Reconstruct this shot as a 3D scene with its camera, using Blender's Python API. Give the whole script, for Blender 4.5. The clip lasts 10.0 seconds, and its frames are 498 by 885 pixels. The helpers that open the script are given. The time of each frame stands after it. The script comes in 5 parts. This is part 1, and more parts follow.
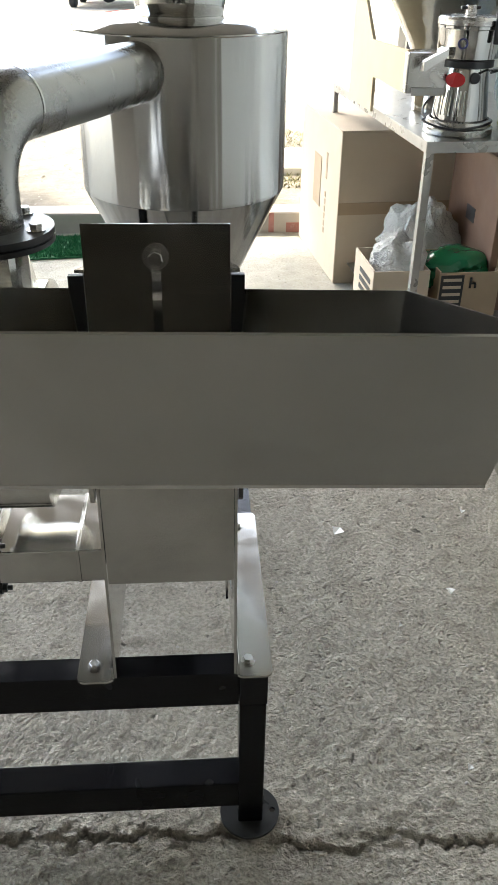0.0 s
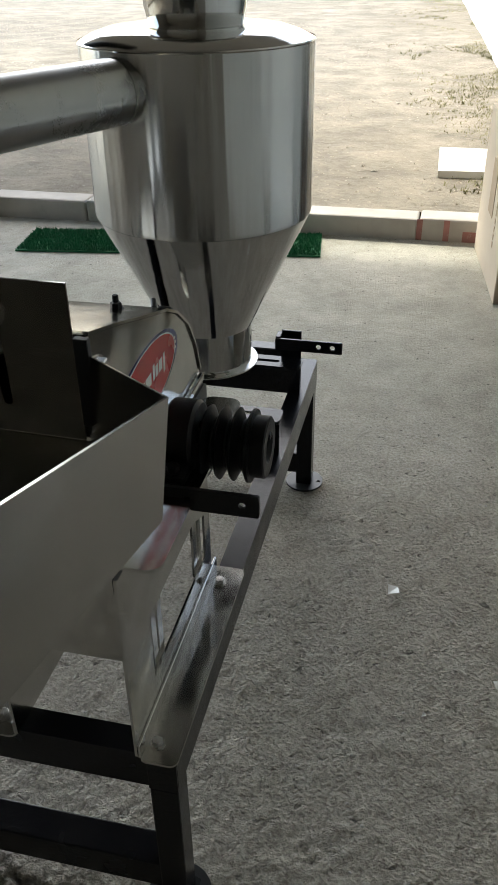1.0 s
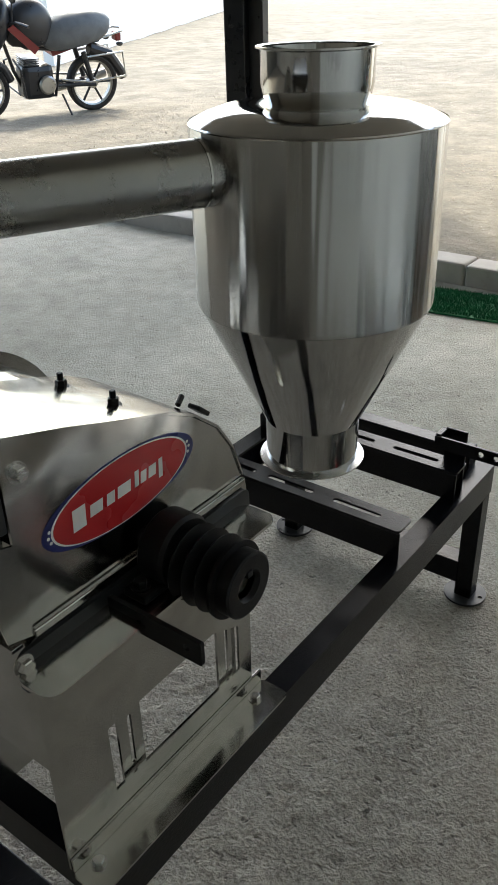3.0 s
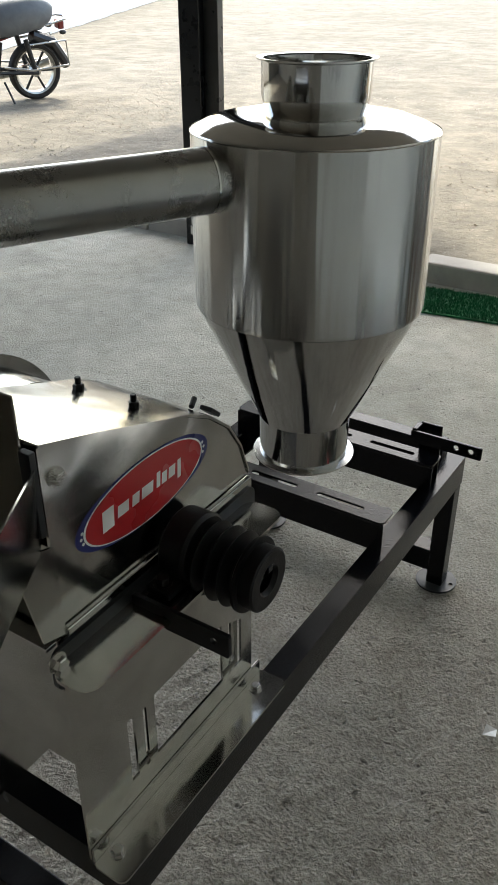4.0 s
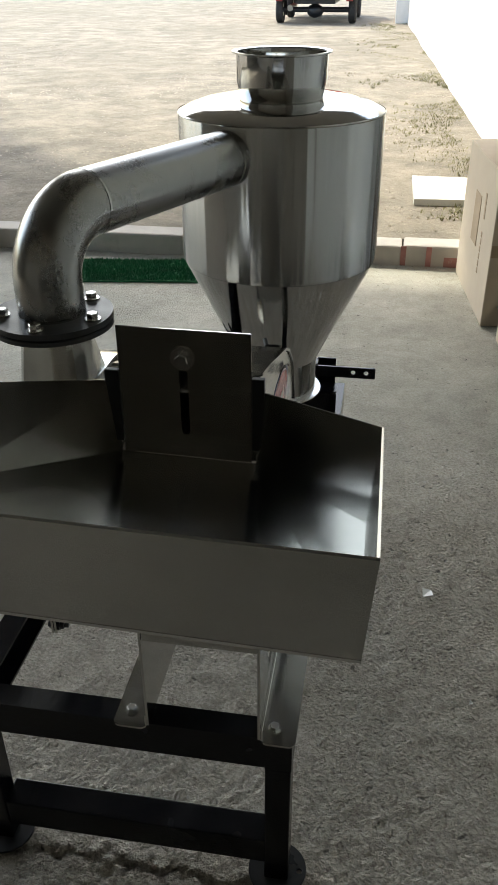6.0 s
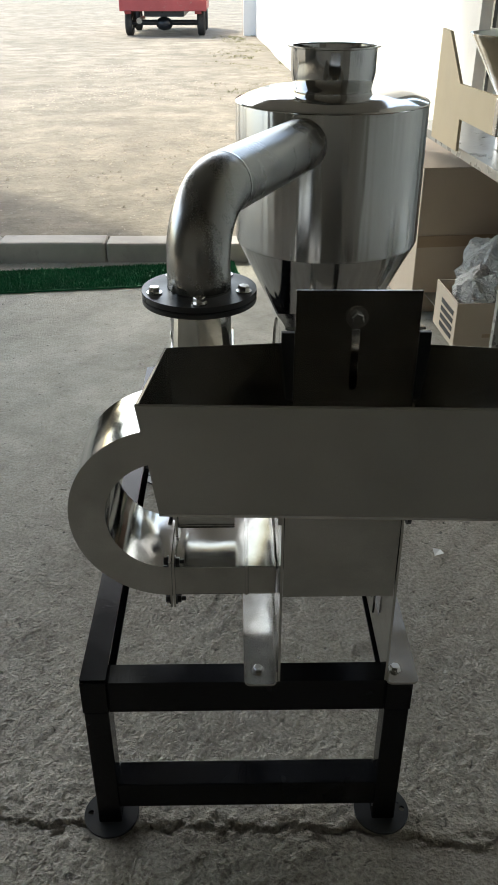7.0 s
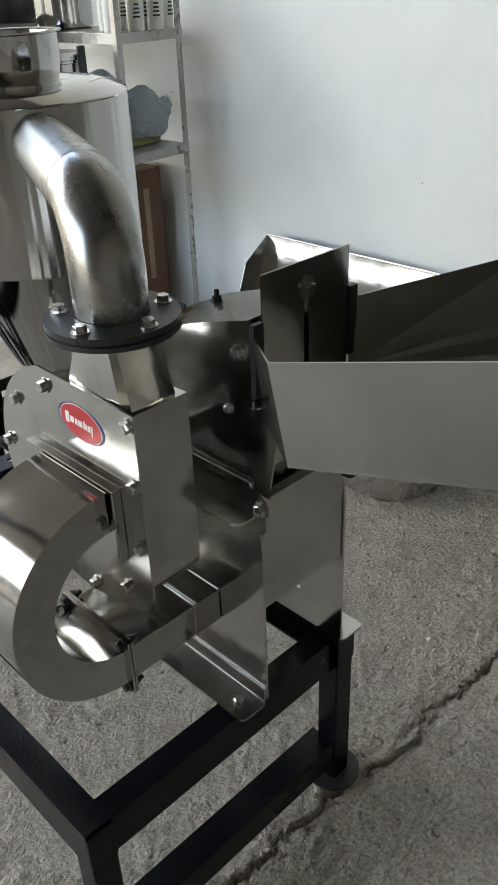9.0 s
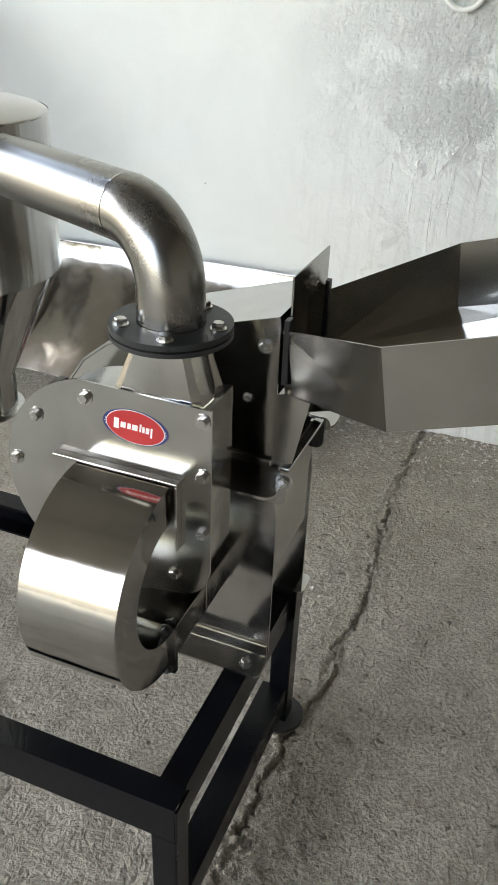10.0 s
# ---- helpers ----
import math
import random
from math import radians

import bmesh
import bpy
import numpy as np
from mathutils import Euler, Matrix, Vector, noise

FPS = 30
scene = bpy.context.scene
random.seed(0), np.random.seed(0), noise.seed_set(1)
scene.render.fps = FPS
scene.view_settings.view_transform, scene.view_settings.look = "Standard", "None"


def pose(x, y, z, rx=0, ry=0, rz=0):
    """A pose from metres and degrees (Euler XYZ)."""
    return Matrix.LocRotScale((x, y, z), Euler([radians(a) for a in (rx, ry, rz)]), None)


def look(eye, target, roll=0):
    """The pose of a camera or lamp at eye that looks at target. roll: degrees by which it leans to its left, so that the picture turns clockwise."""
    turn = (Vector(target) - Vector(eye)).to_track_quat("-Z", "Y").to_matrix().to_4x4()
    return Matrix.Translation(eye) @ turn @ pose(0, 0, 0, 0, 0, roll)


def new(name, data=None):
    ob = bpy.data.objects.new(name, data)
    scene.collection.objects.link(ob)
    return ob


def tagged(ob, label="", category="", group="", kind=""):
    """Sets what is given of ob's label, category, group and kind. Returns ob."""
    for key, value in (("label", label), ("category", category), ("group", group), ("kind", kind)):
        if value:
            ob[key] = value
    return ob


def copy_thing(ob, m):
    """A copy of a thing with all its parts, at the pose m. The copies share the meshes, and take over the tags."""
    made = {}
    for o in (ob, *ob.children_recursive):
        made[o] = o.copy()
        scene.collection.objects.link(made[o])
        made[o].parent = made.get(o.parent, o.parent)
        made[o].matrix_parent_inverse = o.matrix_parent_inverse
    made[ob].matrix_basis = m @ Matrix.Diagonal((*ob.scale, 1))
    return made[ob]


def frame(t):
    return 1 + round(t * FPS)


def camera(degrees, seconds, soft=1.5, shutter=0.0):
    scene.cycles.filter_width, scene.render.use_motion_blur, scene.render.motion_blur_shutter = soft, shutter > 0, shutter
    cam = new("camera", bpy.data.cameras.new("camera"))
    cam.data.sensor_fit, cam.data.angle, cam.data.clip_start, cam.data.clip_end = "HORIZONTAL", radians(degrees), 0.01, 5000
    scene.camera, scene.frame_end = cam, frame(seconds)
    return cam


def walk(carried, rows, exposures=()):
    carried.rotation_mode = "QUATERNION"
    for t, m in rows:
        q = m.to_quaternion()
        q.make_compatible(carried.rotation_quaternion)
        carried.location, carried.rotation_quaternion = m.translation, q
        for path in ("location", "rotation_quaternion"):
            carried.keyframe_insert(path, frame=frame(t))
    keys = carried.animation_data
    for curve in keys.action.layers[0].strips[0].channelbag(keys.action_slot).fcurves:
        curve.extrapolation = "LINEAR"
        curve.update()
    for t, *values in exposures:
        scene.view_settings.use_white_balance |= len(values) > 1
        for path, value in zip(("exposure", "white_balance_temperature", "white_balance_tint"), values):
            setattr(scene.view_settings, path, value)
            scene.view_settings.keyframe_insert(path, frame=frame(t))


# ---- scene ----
cam = camera(33.8, 10.0, soft=1.5)
PATH = [
    (0, (-0.002, 0.029, 1.387), (0.121, 1.736, 0.352), 0.9),
    (0.5, (0.235, 0.054, 1.398), (0.119, 1.761, 0.362), -0.1),
    (1, (0.388, 0.243, 1.409), (-0.004, 1.894, 0.351), -0.9),
    (1.5, (0.509, 0.409, 1.421), (-0.251, 1.94, 0.382), -1.6),
    (2, (0.648, 0.544, 1.423), (-0.353, 1.957, 0.422), -1.8),
    (2.5, (0.669, 0.559, 1.432), (-0.395, 1.941, 0.451), -1.7),
    (4, (0.609, 0.48, 1.472), (-0.33, 1.936, 0.474), -0.1),
    (4.5, (0.413, 0.344, 1.493), (-0.256, 1.927, 0.47), 0.5),
    (5, (0.333, 0.259, 1.493), (-0.168, 1.905, 0.474), 0.1),
    (5.5, (0.315, 0.111, 1.502), (-0.102, 1.778, 0.478), -0.5),
    (6, (0.187, 0.053, 1.507), (-0.101, 1.748, 0.486), -0.4),
    (6.2, (0.06, 0.046, 1.496), (-0.12, 1.761, 0.482), -0.3),
    (7.3, (-0.250, -0.180, 1.486), (-0.146, 1.551, 0.488), 0.5),
    (7.5, (-0.282, -0.225, 1.496), (-0.095, 1.495, 0.493), 0.9),
    (8, (-0.45, -0.155, 1.48), (0.056, 1.499, 0.475), 0.7),
    (8.5, (-0.702, -0.003, 1.485), (0.199, 1.499, 0.52), -0.3),
    (9, (-0.806, 0.27, 1.446), (0.389, 1.517, 0.438), -2.2),
    (9.5, (-0.924, 0.434, 1.462), (0.479, 1.376, 0.392), -0.1),
    (10, (-1.182, 0.599, 1.506), (0.424, 1.215, 0.485), 2.3),
]
walk(cam, [(t, look(eye, target, roll)) for t, eye, target, roll in PATH],
     exposures=[(0.0, 3.4, 6650, 5), (0.5, 2.6, 6650, 5), (1.0, 2.3, 6650, 3), (2.5, 2.3, 6600, 3), (5.5, 2.2, 6800, 3), (6.2, 2.15, 6800, 3), (7.5, 2.25, 6600, 3), (8.5, 2.75, 6550, 5), (9.2, 2.9, 6650, 6), (10.0, 3.15, 6850, 6)])

# ---- light ----
SUN_AZ, SUN_EL = radians(-35.0), radians(50.0)     # azimuth from +y towards +x
world = bpy.data.worlds.new("world")
scene.world = world
world.use_nodes = True
wn = world.node_tree
sky = wn.nodes.new("ShaderNodeTexSky")
sky.sky_type, sky.sun_disc = "NISHITA", False
sky.sun_elevation, sky.sun_rotation = SUN_EL, SUN_AZ
sky.air_density, sky.dust_density, sky.ozone_density = 1.0, 3.0, 1.0
wn.links.new(sky.outputs[0], wn.nodes["Background"].inputs[0])
wn.nodes["Background"].inputs[1].default_value = 0.15
sun = new("sun", bpy.data.lights.new("sun", "SUN"))
sun.data.energy, sun.data.angle, sun.data.color = 1.0, radians(2.2), (1.0, 0.95, 0.86)
sun_from = Vector((math.sin(SUN_AZ) * math.cos(SUN_EL), math.cos(SUN_AZ) * math.cos(SUN_EL), math.sin(SUN_EL)))
sun.matrix_world = look(sun_from * 30, (0, 0, 0))


# ---- materials ----
def material(name):
    m = bpy.data.materials.new(name)
    m.use_nodes = True
    nt = m.node_tree
    return m, nt, nt.nodes["Principled BSDF"]


def node(nt, kind, **inputs):
    n = nt.nodes.new(kind)
    for key, value in inputs.items():
        n.inputs[key.replace("_", " ")].default_value = value
    return n


def coords(nt, scale=(1, 1, 1)):
    tc = nt.nodes.new("ShaderNodeTexCoord")
    mp = nt.nodes.new("ShaderNodeMapping")
    mp.inputs["Scale"].default_value = scale
    nt.links.new(tc.outputs["Object"], mp.inputs[0])
    return mp.outputs[0]


def noise_tex(nt, vec, scale, detail=4.0, rough=0.55, distort=0.0):
    n = node(nt, "ShaderNodeTexNoise", Scale=scale, Detail=detail, Roughness=rough, Distortion=distort)
    nt.links.new(vec, n.inputs["Vector"])
    return n.outputs["Fac"]


def ramp(nt, fac, stops):
    r = nt.nodes.new("ShaderNodeValToRGB")
    els = r.color_ramp.elements
    while len(els) < len(stops):
        els.new(0.5)
    for e, (p, c) in zip(els, stops):
        e.position = p
        e.color = (c, c, c, 1) if isinstance(c, (int, float)) else (*c, 1)
    nt.links.new(fac, r.inputs[0])
    return r.outputs[0]


def mix(nt, fac, a, b, mode="MIX"):
    m = nt.nodes.new("ShaderNodeMix")
    m.data_type, m.blend_type = "RGBA", mode
    for sock, v in ((m.inputs[0], fac), (m.inputs[6], a), (m.inputs[7], b)):
        if isinstance(v, (int, float)):
            sock.default_value = v
        elif isinstance(v, tuple):
            sock.default_value = (*v, 1)
        else:
            nt.links.new(v, sock)
    return m.outputs[2]


def maths(nt, op, a, b=0.0):
    m = nt.nodes.new("ShaderNodeMath")
    m.operation = op
    for sock, v in ((m.inputs[0], a), (m.inputs[1], b)):
        if isinstance(v, (int, float)):
            sock.default_value = v
        else:
            nt.links.new(v, sock)
    return m.outputs[0]


def bump(nt, p, height, strength=0.3, dist=0.002, chain=None):
    b = node(nt, "ShaderNodeBump", Strength=strength, Distance=dist)
    nt.links.new(height, b.inputs["Height"])
    if chain:
        nt.links.new(chain, b.inputs["Normal"])
    nt.links.new(b.outputs[0], p.inputs["Normal"])
    return b.outputs[0]


def steel(name, base, rough, spread, grain, wobble, grain_axis=(1, 1, 30), smear=6.0, wave=(1, 1, 1), wave_scale=5.5, worn=0.0, brushed=0.0):
    """Stainless steel: rolled grain, buffing smears, slightly wavy sheet."""
    m, nt, p = material(name)
    p.inputs["Metallic"].default_value = 1.0
    v = coords(nt)
    vg = coords(nt, grain_axis)
    sm = noise_tex(nt, v, smear, 5, 0.6, 0.8)
    fine = noise_tex(nt, vg, 60, 3, 0.6)
    col = mix(nt, ramp(nt, sm, [(0.3, 0.0), (0.75, 1.0)]), tuple(c * (0.82 - 0.27 * worn) for c in base), base)
    scr = None
    if worn > 0:
        # handling scratches in several directions and cloudy buffing marks
        for k, turn in enumerate(((0.5, 0.3, 0.9), (1.2, 0.8, 2.2), (0.2, 1.1, 0.1))):
            vs = coords(nt, (6, 6, 130))
            vs.node.inputs["Rotation"].default_value = turn
            vs.node.inputs["Location"].default_value = (k * 3.1, 0, 0)
            line = ramp(nt, noise_tex(nt, vs, 1.0, 2, 0.5, 0.6), [(0.66, 0.0), (0.72, 1.0)])
            scr = line if scr is None else maths(nt, "MAXIMUM", scr, line)
        cloud = ramp(nt, noise_tex(nt, v, 9, 6, 0.62, 0.8), [(0.36, 0.0), (0.72, 1.0)])
        col = mix(nt, maths(nt, "MULTIPLY", cloud, 0.35 * worn), col, tuple(min(1, c * 1.35) for c in base))
        scr = maths(nt, "ADD", maths(nt, "MULTIPLY", scr, 0.16 * worn), maths(nt, "MULTIPLY", cloud, 0.13 * worn))
    nt.links.new(col, p.inputs["Base Color"])
    r = ramp(nt, sm, [(0.3, max(0.02, rough - spread)), (0.7, rough + spread)])
    r2 = ramp(nt, fine, [(0.3, -0.0), (0.7, 1.0)])
    rr = maths(nt, "ADD", r, maths(nt, "MULTIPLY", r2, spread * 0.5))
    if scr is not None:
        rr = maths(nt, "ADD", rr, scr)
    nt.links.new(rr, p.inputs["Roughness"])
    if brushed:
        # polished round the axis: reflections stretch upright
        tan = nt.nodes.new("ShaderNodeTangent")
        tan.direction_type, tan.axis = "RADIAL", "Z"
        nt.links.new(tan.outputs[0], p.inputs["Tangent"])
        p.inputs["Anisotropic"].default_value = brushed
        p.inputs["Anisotropic Rotation"].default_value = 0.25
    b1 = bump(nt, p, fine, grain, 0.0006)
    bump(nt, p, noise_tex(nt, coords(nt, wave), wave_scale, 2, 0.45), wobble, 0.02, b1)
    return m


def paint(name, base, rough=0.35, vary=0.25, peel=0.1, scale=40.0, metallic=0.0, dirt=None, spec=0.5):
    m, nt, p = material(name)
    p.inputs["Specular IOR Level"].default_value = spec
    v = coords(nt)
    big = noise_tex(nt, v, scale * 0.12, 5, 0.6, 0.4)
    col = mix(nt, ramp(nt, big, [(0.3, 0.0), (0.72, 1.0)]), tuple(c * (1 - vary) for c in base), base)
    if dirt:
        sp = ramp(nt, noise_tex(nt, v, scale * 0.5, 6, 0.7), [(0.58, 0.0), (0.72, 0.8)])
        col = mix(nt, sp, col, dirt)
    nt.links.new(col, p.inputs["Base Color"])
    p.inputs["Metallic"].default_value = metallic
    rr = ramp(nt, noise_tex(nt, v, scale * 0.4, 3), [(0.3, max(0.03, rough - 0.08)), (0.7, min(1, rough + 0.1))])
    nt.links.new(rr, p.inputs["Roughness"])
    bump(nt, p, noise_tex(nt, v, scale * 8, 3, 0.6), peel, 0.001)
    return m


def concrete_floor():
    m, nt, p = material("floor_concrete")
    v = coords(nt)
    big = noise_tex(nt, v, 1.1, 6, 0.62, 0.6)
    mid = noise_tex(nt, v, 9, 6, 0.7, 0.3)
    lump = noise_tex(nt, v, 30, 4, 0.6, 0.3)
    grain = noise_tex(nt, v, 120, 3, 0.65)
    pore = noise_tex(nt, v, 50, 2, 0.55, 0.4)
    grit = noise_tex(nt, v, 210, 2, 0.6)
    tc = nt.nodes.new("ShaderNodeTexCoord")
    sep = nt.nodes.new("ShaderNodeSeparateXYZ")
    nt.links.new(tc.outputs["Object"], sep.inputs[0])
    # the smoother, greyer screed further in
    smooth = nt.nodes.new("ShaderNodeMapRange")
    smooth.inputs[1].default_value, smooth.inputs[2].default_value = 1.9, 3.0
    nt.links.new(maths(nt, "ADD", sep.outputs["Y"], maths(nt, "MULTIPLY", sep.outputs["X"], -0.35)), smooth.inputs[0])
    keep = maths(nt, "SUBTRACT", 1.0, maths(nt, "MULTIPLY", smooth.outputs[0], 0.5))
    c = mix(nt, ramp(nt, big, [(0.3, 0.0), (0.7, 1.0)]), (0.40, 0.368, 0.312), (0.54, 0.50, 0.43))
    far = mix(nt, ramp(nt, big, [(0.35, 0.0), (0.65, 1.0)]), (0.37, 0.366, 0.31), (0.56, 0.55, 0.475))
    c = mix(nt, maths(nt, "MULTIPLY", smooth.outputs[0], 0.85), c, far)
    c = mix(nt, ramp(nt, mid, [(0.36, 0.0), (0.62, 1.0)]), mix(nt, 1.0, c, (0.80, 0.79, 0.77), "MULTIPLY"), c)
    # shade of pits and hollows put into the colour: low grain and pores darkened
    shade = ramp(nt, grain, [(0.36, 0.0), (0.62, 1.0)])
    c = mix(nt, shade, mix(nt, keep, c, (0.60, 0.59, 0.58), "MULTIPLY"), c)
    c = mix(nt, ramp(nt, pore, [(0.25, 0.8), (0.33, 0.0)]), c, (0.07, 0.063, 0.052))
    c = mix(nt, ramp(nt, grit, [(0.66, 0.0), (0.76, 0.7)]), c, (0.64, 0.61, 0.55))
    # rusty stains
    st = ramp(nt, noise_tex(nt, v, 5.5, 5, 0.6, 0.5), [(0.66, 0.0), (0.76, 0.35)])
    c = mix(nt, st, c, (0.36, 0.26, 0.17))
    # white paint spatter along the foot of the wall
    near = nt.nodes.new("ShaderNodeMapRange")
    near.inputs[1].default_value, near.inputs[2].default_value = 0.75, 1.62
    nt.links.new(sep.outputs["X"], near.inputs[0])
    spat = ramp(nt, maths(nt, "ADD", noise_tex(nt, v, 55, 4, 0.65), maths(nt, "MULTIPLY", near.outputs[0], 0.16)), [(0.70, 0.0), (0.74, 1.0)])
    c = mix(nt, maths(nt, "MULTIPLY", spat, near.outputs[0]), c, (0.72, 0.71, 0.68))
    nt.links.new(c, p.inputs["Base Color"])
    p.inputs["Roughness"].default_value = 0.85
    hole = ramp(nt, pore, [(0.27, 0.0), (0.40, 1.0)])
    h = maths(nt, "ADD", maths(nt, "ADD", maths(nt, "MULTIPLY", lump, 0.35), maths(nt, "MULTIPLY", grain, 0.9)), maths(nt, "MULTIPLY", hole, 0.4))
    b = bump(nt, p, maths(nt, "MULTIPLY", h, keep), 1.0, 0.015)
    bump(nt, p, grit, 0.5, 0.0015, b)
    return m


def earth(name, a, b_, stones):
    m, nt, p = material(name)
    v = coords(nt)
    big = noise_tex(nt, v, 0.35, 6, 0.65, 0.5)
    mid = noise_tex(nt, v, 2.6, 7, 0.72)
    fine = noise_tex(nt, v, 24, 5, 0.75)
    c = mix(nt, ramp(nt, big, [(0.3, 0.0), (0.7, 1.0)]), a, b_)
    c = mix(nt, ramp(nt, mid, [(0.38, 0.85), (0.62, 0.0)]), c, tuple(0.6 * k for k in a))
    c = mix(nt, ramp(nt, fine, [(0.62, 0.0), (0.70, 0.8)]), c, stones)
    c = mix(nt, ramp(nt, fine, [(0.28, 0.8), (0.40, 0.0)]), c, tuple(0.4 * k for k in a))
    nt.links.new(c, p.inputs["Base Color"])
    p.inputs["Roughness"].default_value = 0.95
    b1 = bump(nt, p, mid, 0.6, 0.06)
    bump(nt, p, fine, 0.7, 0.015, b1)
    return m


def plaster(name, base, patchy):
    m, nt, p = material(name)
    v = coords(nt)
    big = noise_tex(nt, v, 2.2, 6, 0.6, 0.8)
    mid = noise_tex(nt, v, 9, 6, 0.7, 0.5)
    tc = nt.nodes.new("ShaderNodeTexCoord")
    sep = nt.nodes.new("ShaderNodeSeparateXYZ")
    nt.links.new(tc.outputs["Object"], sep.inputs[0])
    worn = nt.nodes.new("ShaderNodeMapRange")
    worn.inputs[1].default_value, worn.inputs[2].default_value = 1.65, 1.0
    nt.links.new(sep.outputs["Y"], worn.inputs[0])
    w = maths(nt, "MULTIPLY", worn.outputs[0], patchy)
    c = mix(nt, ramp(nt, big, [(0.35, 0.0), (0.65, 1.0)]), tuple(k * 0.93 for k in base), base)
    streak = coords(nt, (1, 6, 0.8))
    st = ramp(nt, noise_tex(nt, streak, 5, 5, 0.6), [(0.5, 0.0), (0.72, 1.0)])
    c = mix(nt, maths(nt, "MULTIPLY", st, maths(nt, "MULTIPLY", w, 0.55)), c, (0.47, 0.47, 0.45))
    c = mix(nt, maths(nt, "MULTIPLY", ramp(nt, mid, [(0.55, 0.0), (0.64, 1.0)]), maths(nt, "MULTIPLY", w, ramp(nt, big, [(0.45, 0.0), (0.6, 0.8)]))), c, (0.52, 0.52, 0.50))
    c = mix(nt, ramp(nt, noise_tex(nt, v, 26, 2, 0.5), [(0.775, 0.0), (0.80, 0.8)]), c, (0.22, 0.2, 0.18))
    nt.links.new(c, p.inputs["Base Color"])
    p.inputs["Roughness"].default_value = 0.75
    # rough bare patches higher up, paint drips below them
    up = nt.nodes.new("ShaderNodeMapRange")
    up.inputs[1].default_value, up.inputs[2].default_value = 0.98, 1.16
    nt.links.new(maths(nt, "ADD", sep.outputs["Z"], maths(nt, "MULTIPLY", maths(nt, "SUBTRACT", big, 0.5), 0.9)), up.inputs[0])
    upper = maths(nt, "MULTIPLY", up.outputs[0], w)
    crust = noise_tex(nt, v, 60, 4, 0.65)
    patch = ramp(nt, noise_tex(nt, v, 6, 4, 0.6, 0.6), [(0.42, 0.0), (0.52, 1.0)])
    c = mix(nt, maths(nt, "MULTIPLY", upper, maths(nt, "MULTIPLY", patch, 0.75)), c, (0.47, 0.485, 0.48))
    c = mix(nt, maths(nt, "MULTIPLY", upper, ramp(nt, crust, [(0.28, 0.8), (0.36, 0.0)])), c, (0.30, 0.29, 0.27))
    nt.links.new(c, p.inputs["Base Color"])
    drip = ramp(nt, noise_tex(nt, coords(nt, (1, 24, 1.6)), 1.6, 3, 0.5), [(0.60, 0.0), (0.70, 1.0)])
    low = maths(nt, "MULTIPLY", maths(nt, "SUBTRACT", 1.0, up.outputs[0]), w)
    h = maths(nt, "ADD", maths(nt, "MULTIPLY", mid, maths(nt, "ADD", 0.12, maths(nt, "MULTIPLY", w, 0.5))), maths(nt, "ADD", maths(nt, "MULTIPLY", maths(nt, "MULTIPLY", drip, low), 0.09), maths(nt, "ADD", maths(nt, "MULTIPLY", maths(nt, "MULTIPLY", crust, upper), 0.7), maths(nt, "MULTIPLY", upper, 0.3))))
    b1 = bump(nt, p, h, 1.0, 0.02)
    bump(nt, p, noise_tex(nt, v, 120, 3), 0.15, 0.001, b1)
    return m


MILL = steel("steel_sheet", (0.56, 0.555, 0.53), 0.10, 0.06, 0.03, 0.34, worn=0.4)
TRAYM = steel("steel_tray", (0.49, 0.485, 0.46), 0.15, 0.06, 0.04, 0.12, (30, 1, 30), 4.0, worn=0.12)
POLISH = steel("steel_polished", (0.56, 0.56, 0.55), 0.06, 0.03, 0.02, 0.05, (40, 40, 1), 3.0, (1, 1, 0.3), 7.0)
ROLLED = steel("steel_rolled", (0.56, 0.56, 0.55), 0.24, 0.03, 0.02, 0.30, (40, 40, 1), 3.0, (1, 1, 0.04), 24.0, brushed=0.92)
GATEM = steel("steel_gate", (0.46, 0.45, 0.42), 0.13, 0.07, 0.05, 0.16, (30, 1, 30), 5.0, (1, 1, 1), 7.0, worn=0.25)
PIPE = steel("steel_pipe", (0.34, 0.337, 0.322), 0.26, 0.06, 0.03, 0.012, (8, 8, 8), 5.0)
ELBOW = steel("steel_buffed", (0.50, 0.495, 0.47), 0.08, 0.04, 0.03, 0.20, (4, 40, 4), 9.0)
PLATE = steel("steel_plate", (0.57, 0.565, 0.54), 0.14, 0.06, 0.04, 0.16, (3, 3, 30), 7.0, worn=0.12)
BRIGHT = steel("steel_bolt", (0.60, 0.59, 0.57), 0.22, 0.08, 0.1, 0.02)
ZINC = steel("steel_zinc", (0.47, 0.47, 0.45), 0.32, 0.12, 0.2, 0.05, (20, 3, 20), 14.0)
BLACK = paint("black_enamel", (0.0045, 0.005, 0.007), 0.18, 0.35, 0.5, 22, spec=0.2)
IRON = paint("black_cast_iron", (0.006, 0.006, 0.007), 0.4, 0.3, 0.4, 60, spec=0.2)
DARKFL = paint("dark_flange_paint", (0.028, 0.03, 0.032), 0.34, 0.35, 0.2, 40, spec=0.35)
FLOOR = concrete_floor()
KERB = paint("kerb_concrete", (0.50, 0.47, 0.43), 0.9, 0.35, 0.8, 20, dirt=(0.33, 0.3, 0.27))
REDPAINT = paint("faded_red_paint", (0.42, 0.20, 0.18), 0.9, 0.5, 0.6, 30, dirt=(0.45, 0.4, 0.36))
EARTH = earth("dry_earth", (0.17, 0.146, 0.108), (0.275, 0.243, 0.19), (0.40, 0.37, 0.31))
WALLW = plaster("white_plaster", (0.75, 0.77, 0.755), 1.0)
WALLO = plaster("white_limewash", (0.82, 0.79, 0.74), 0.1)
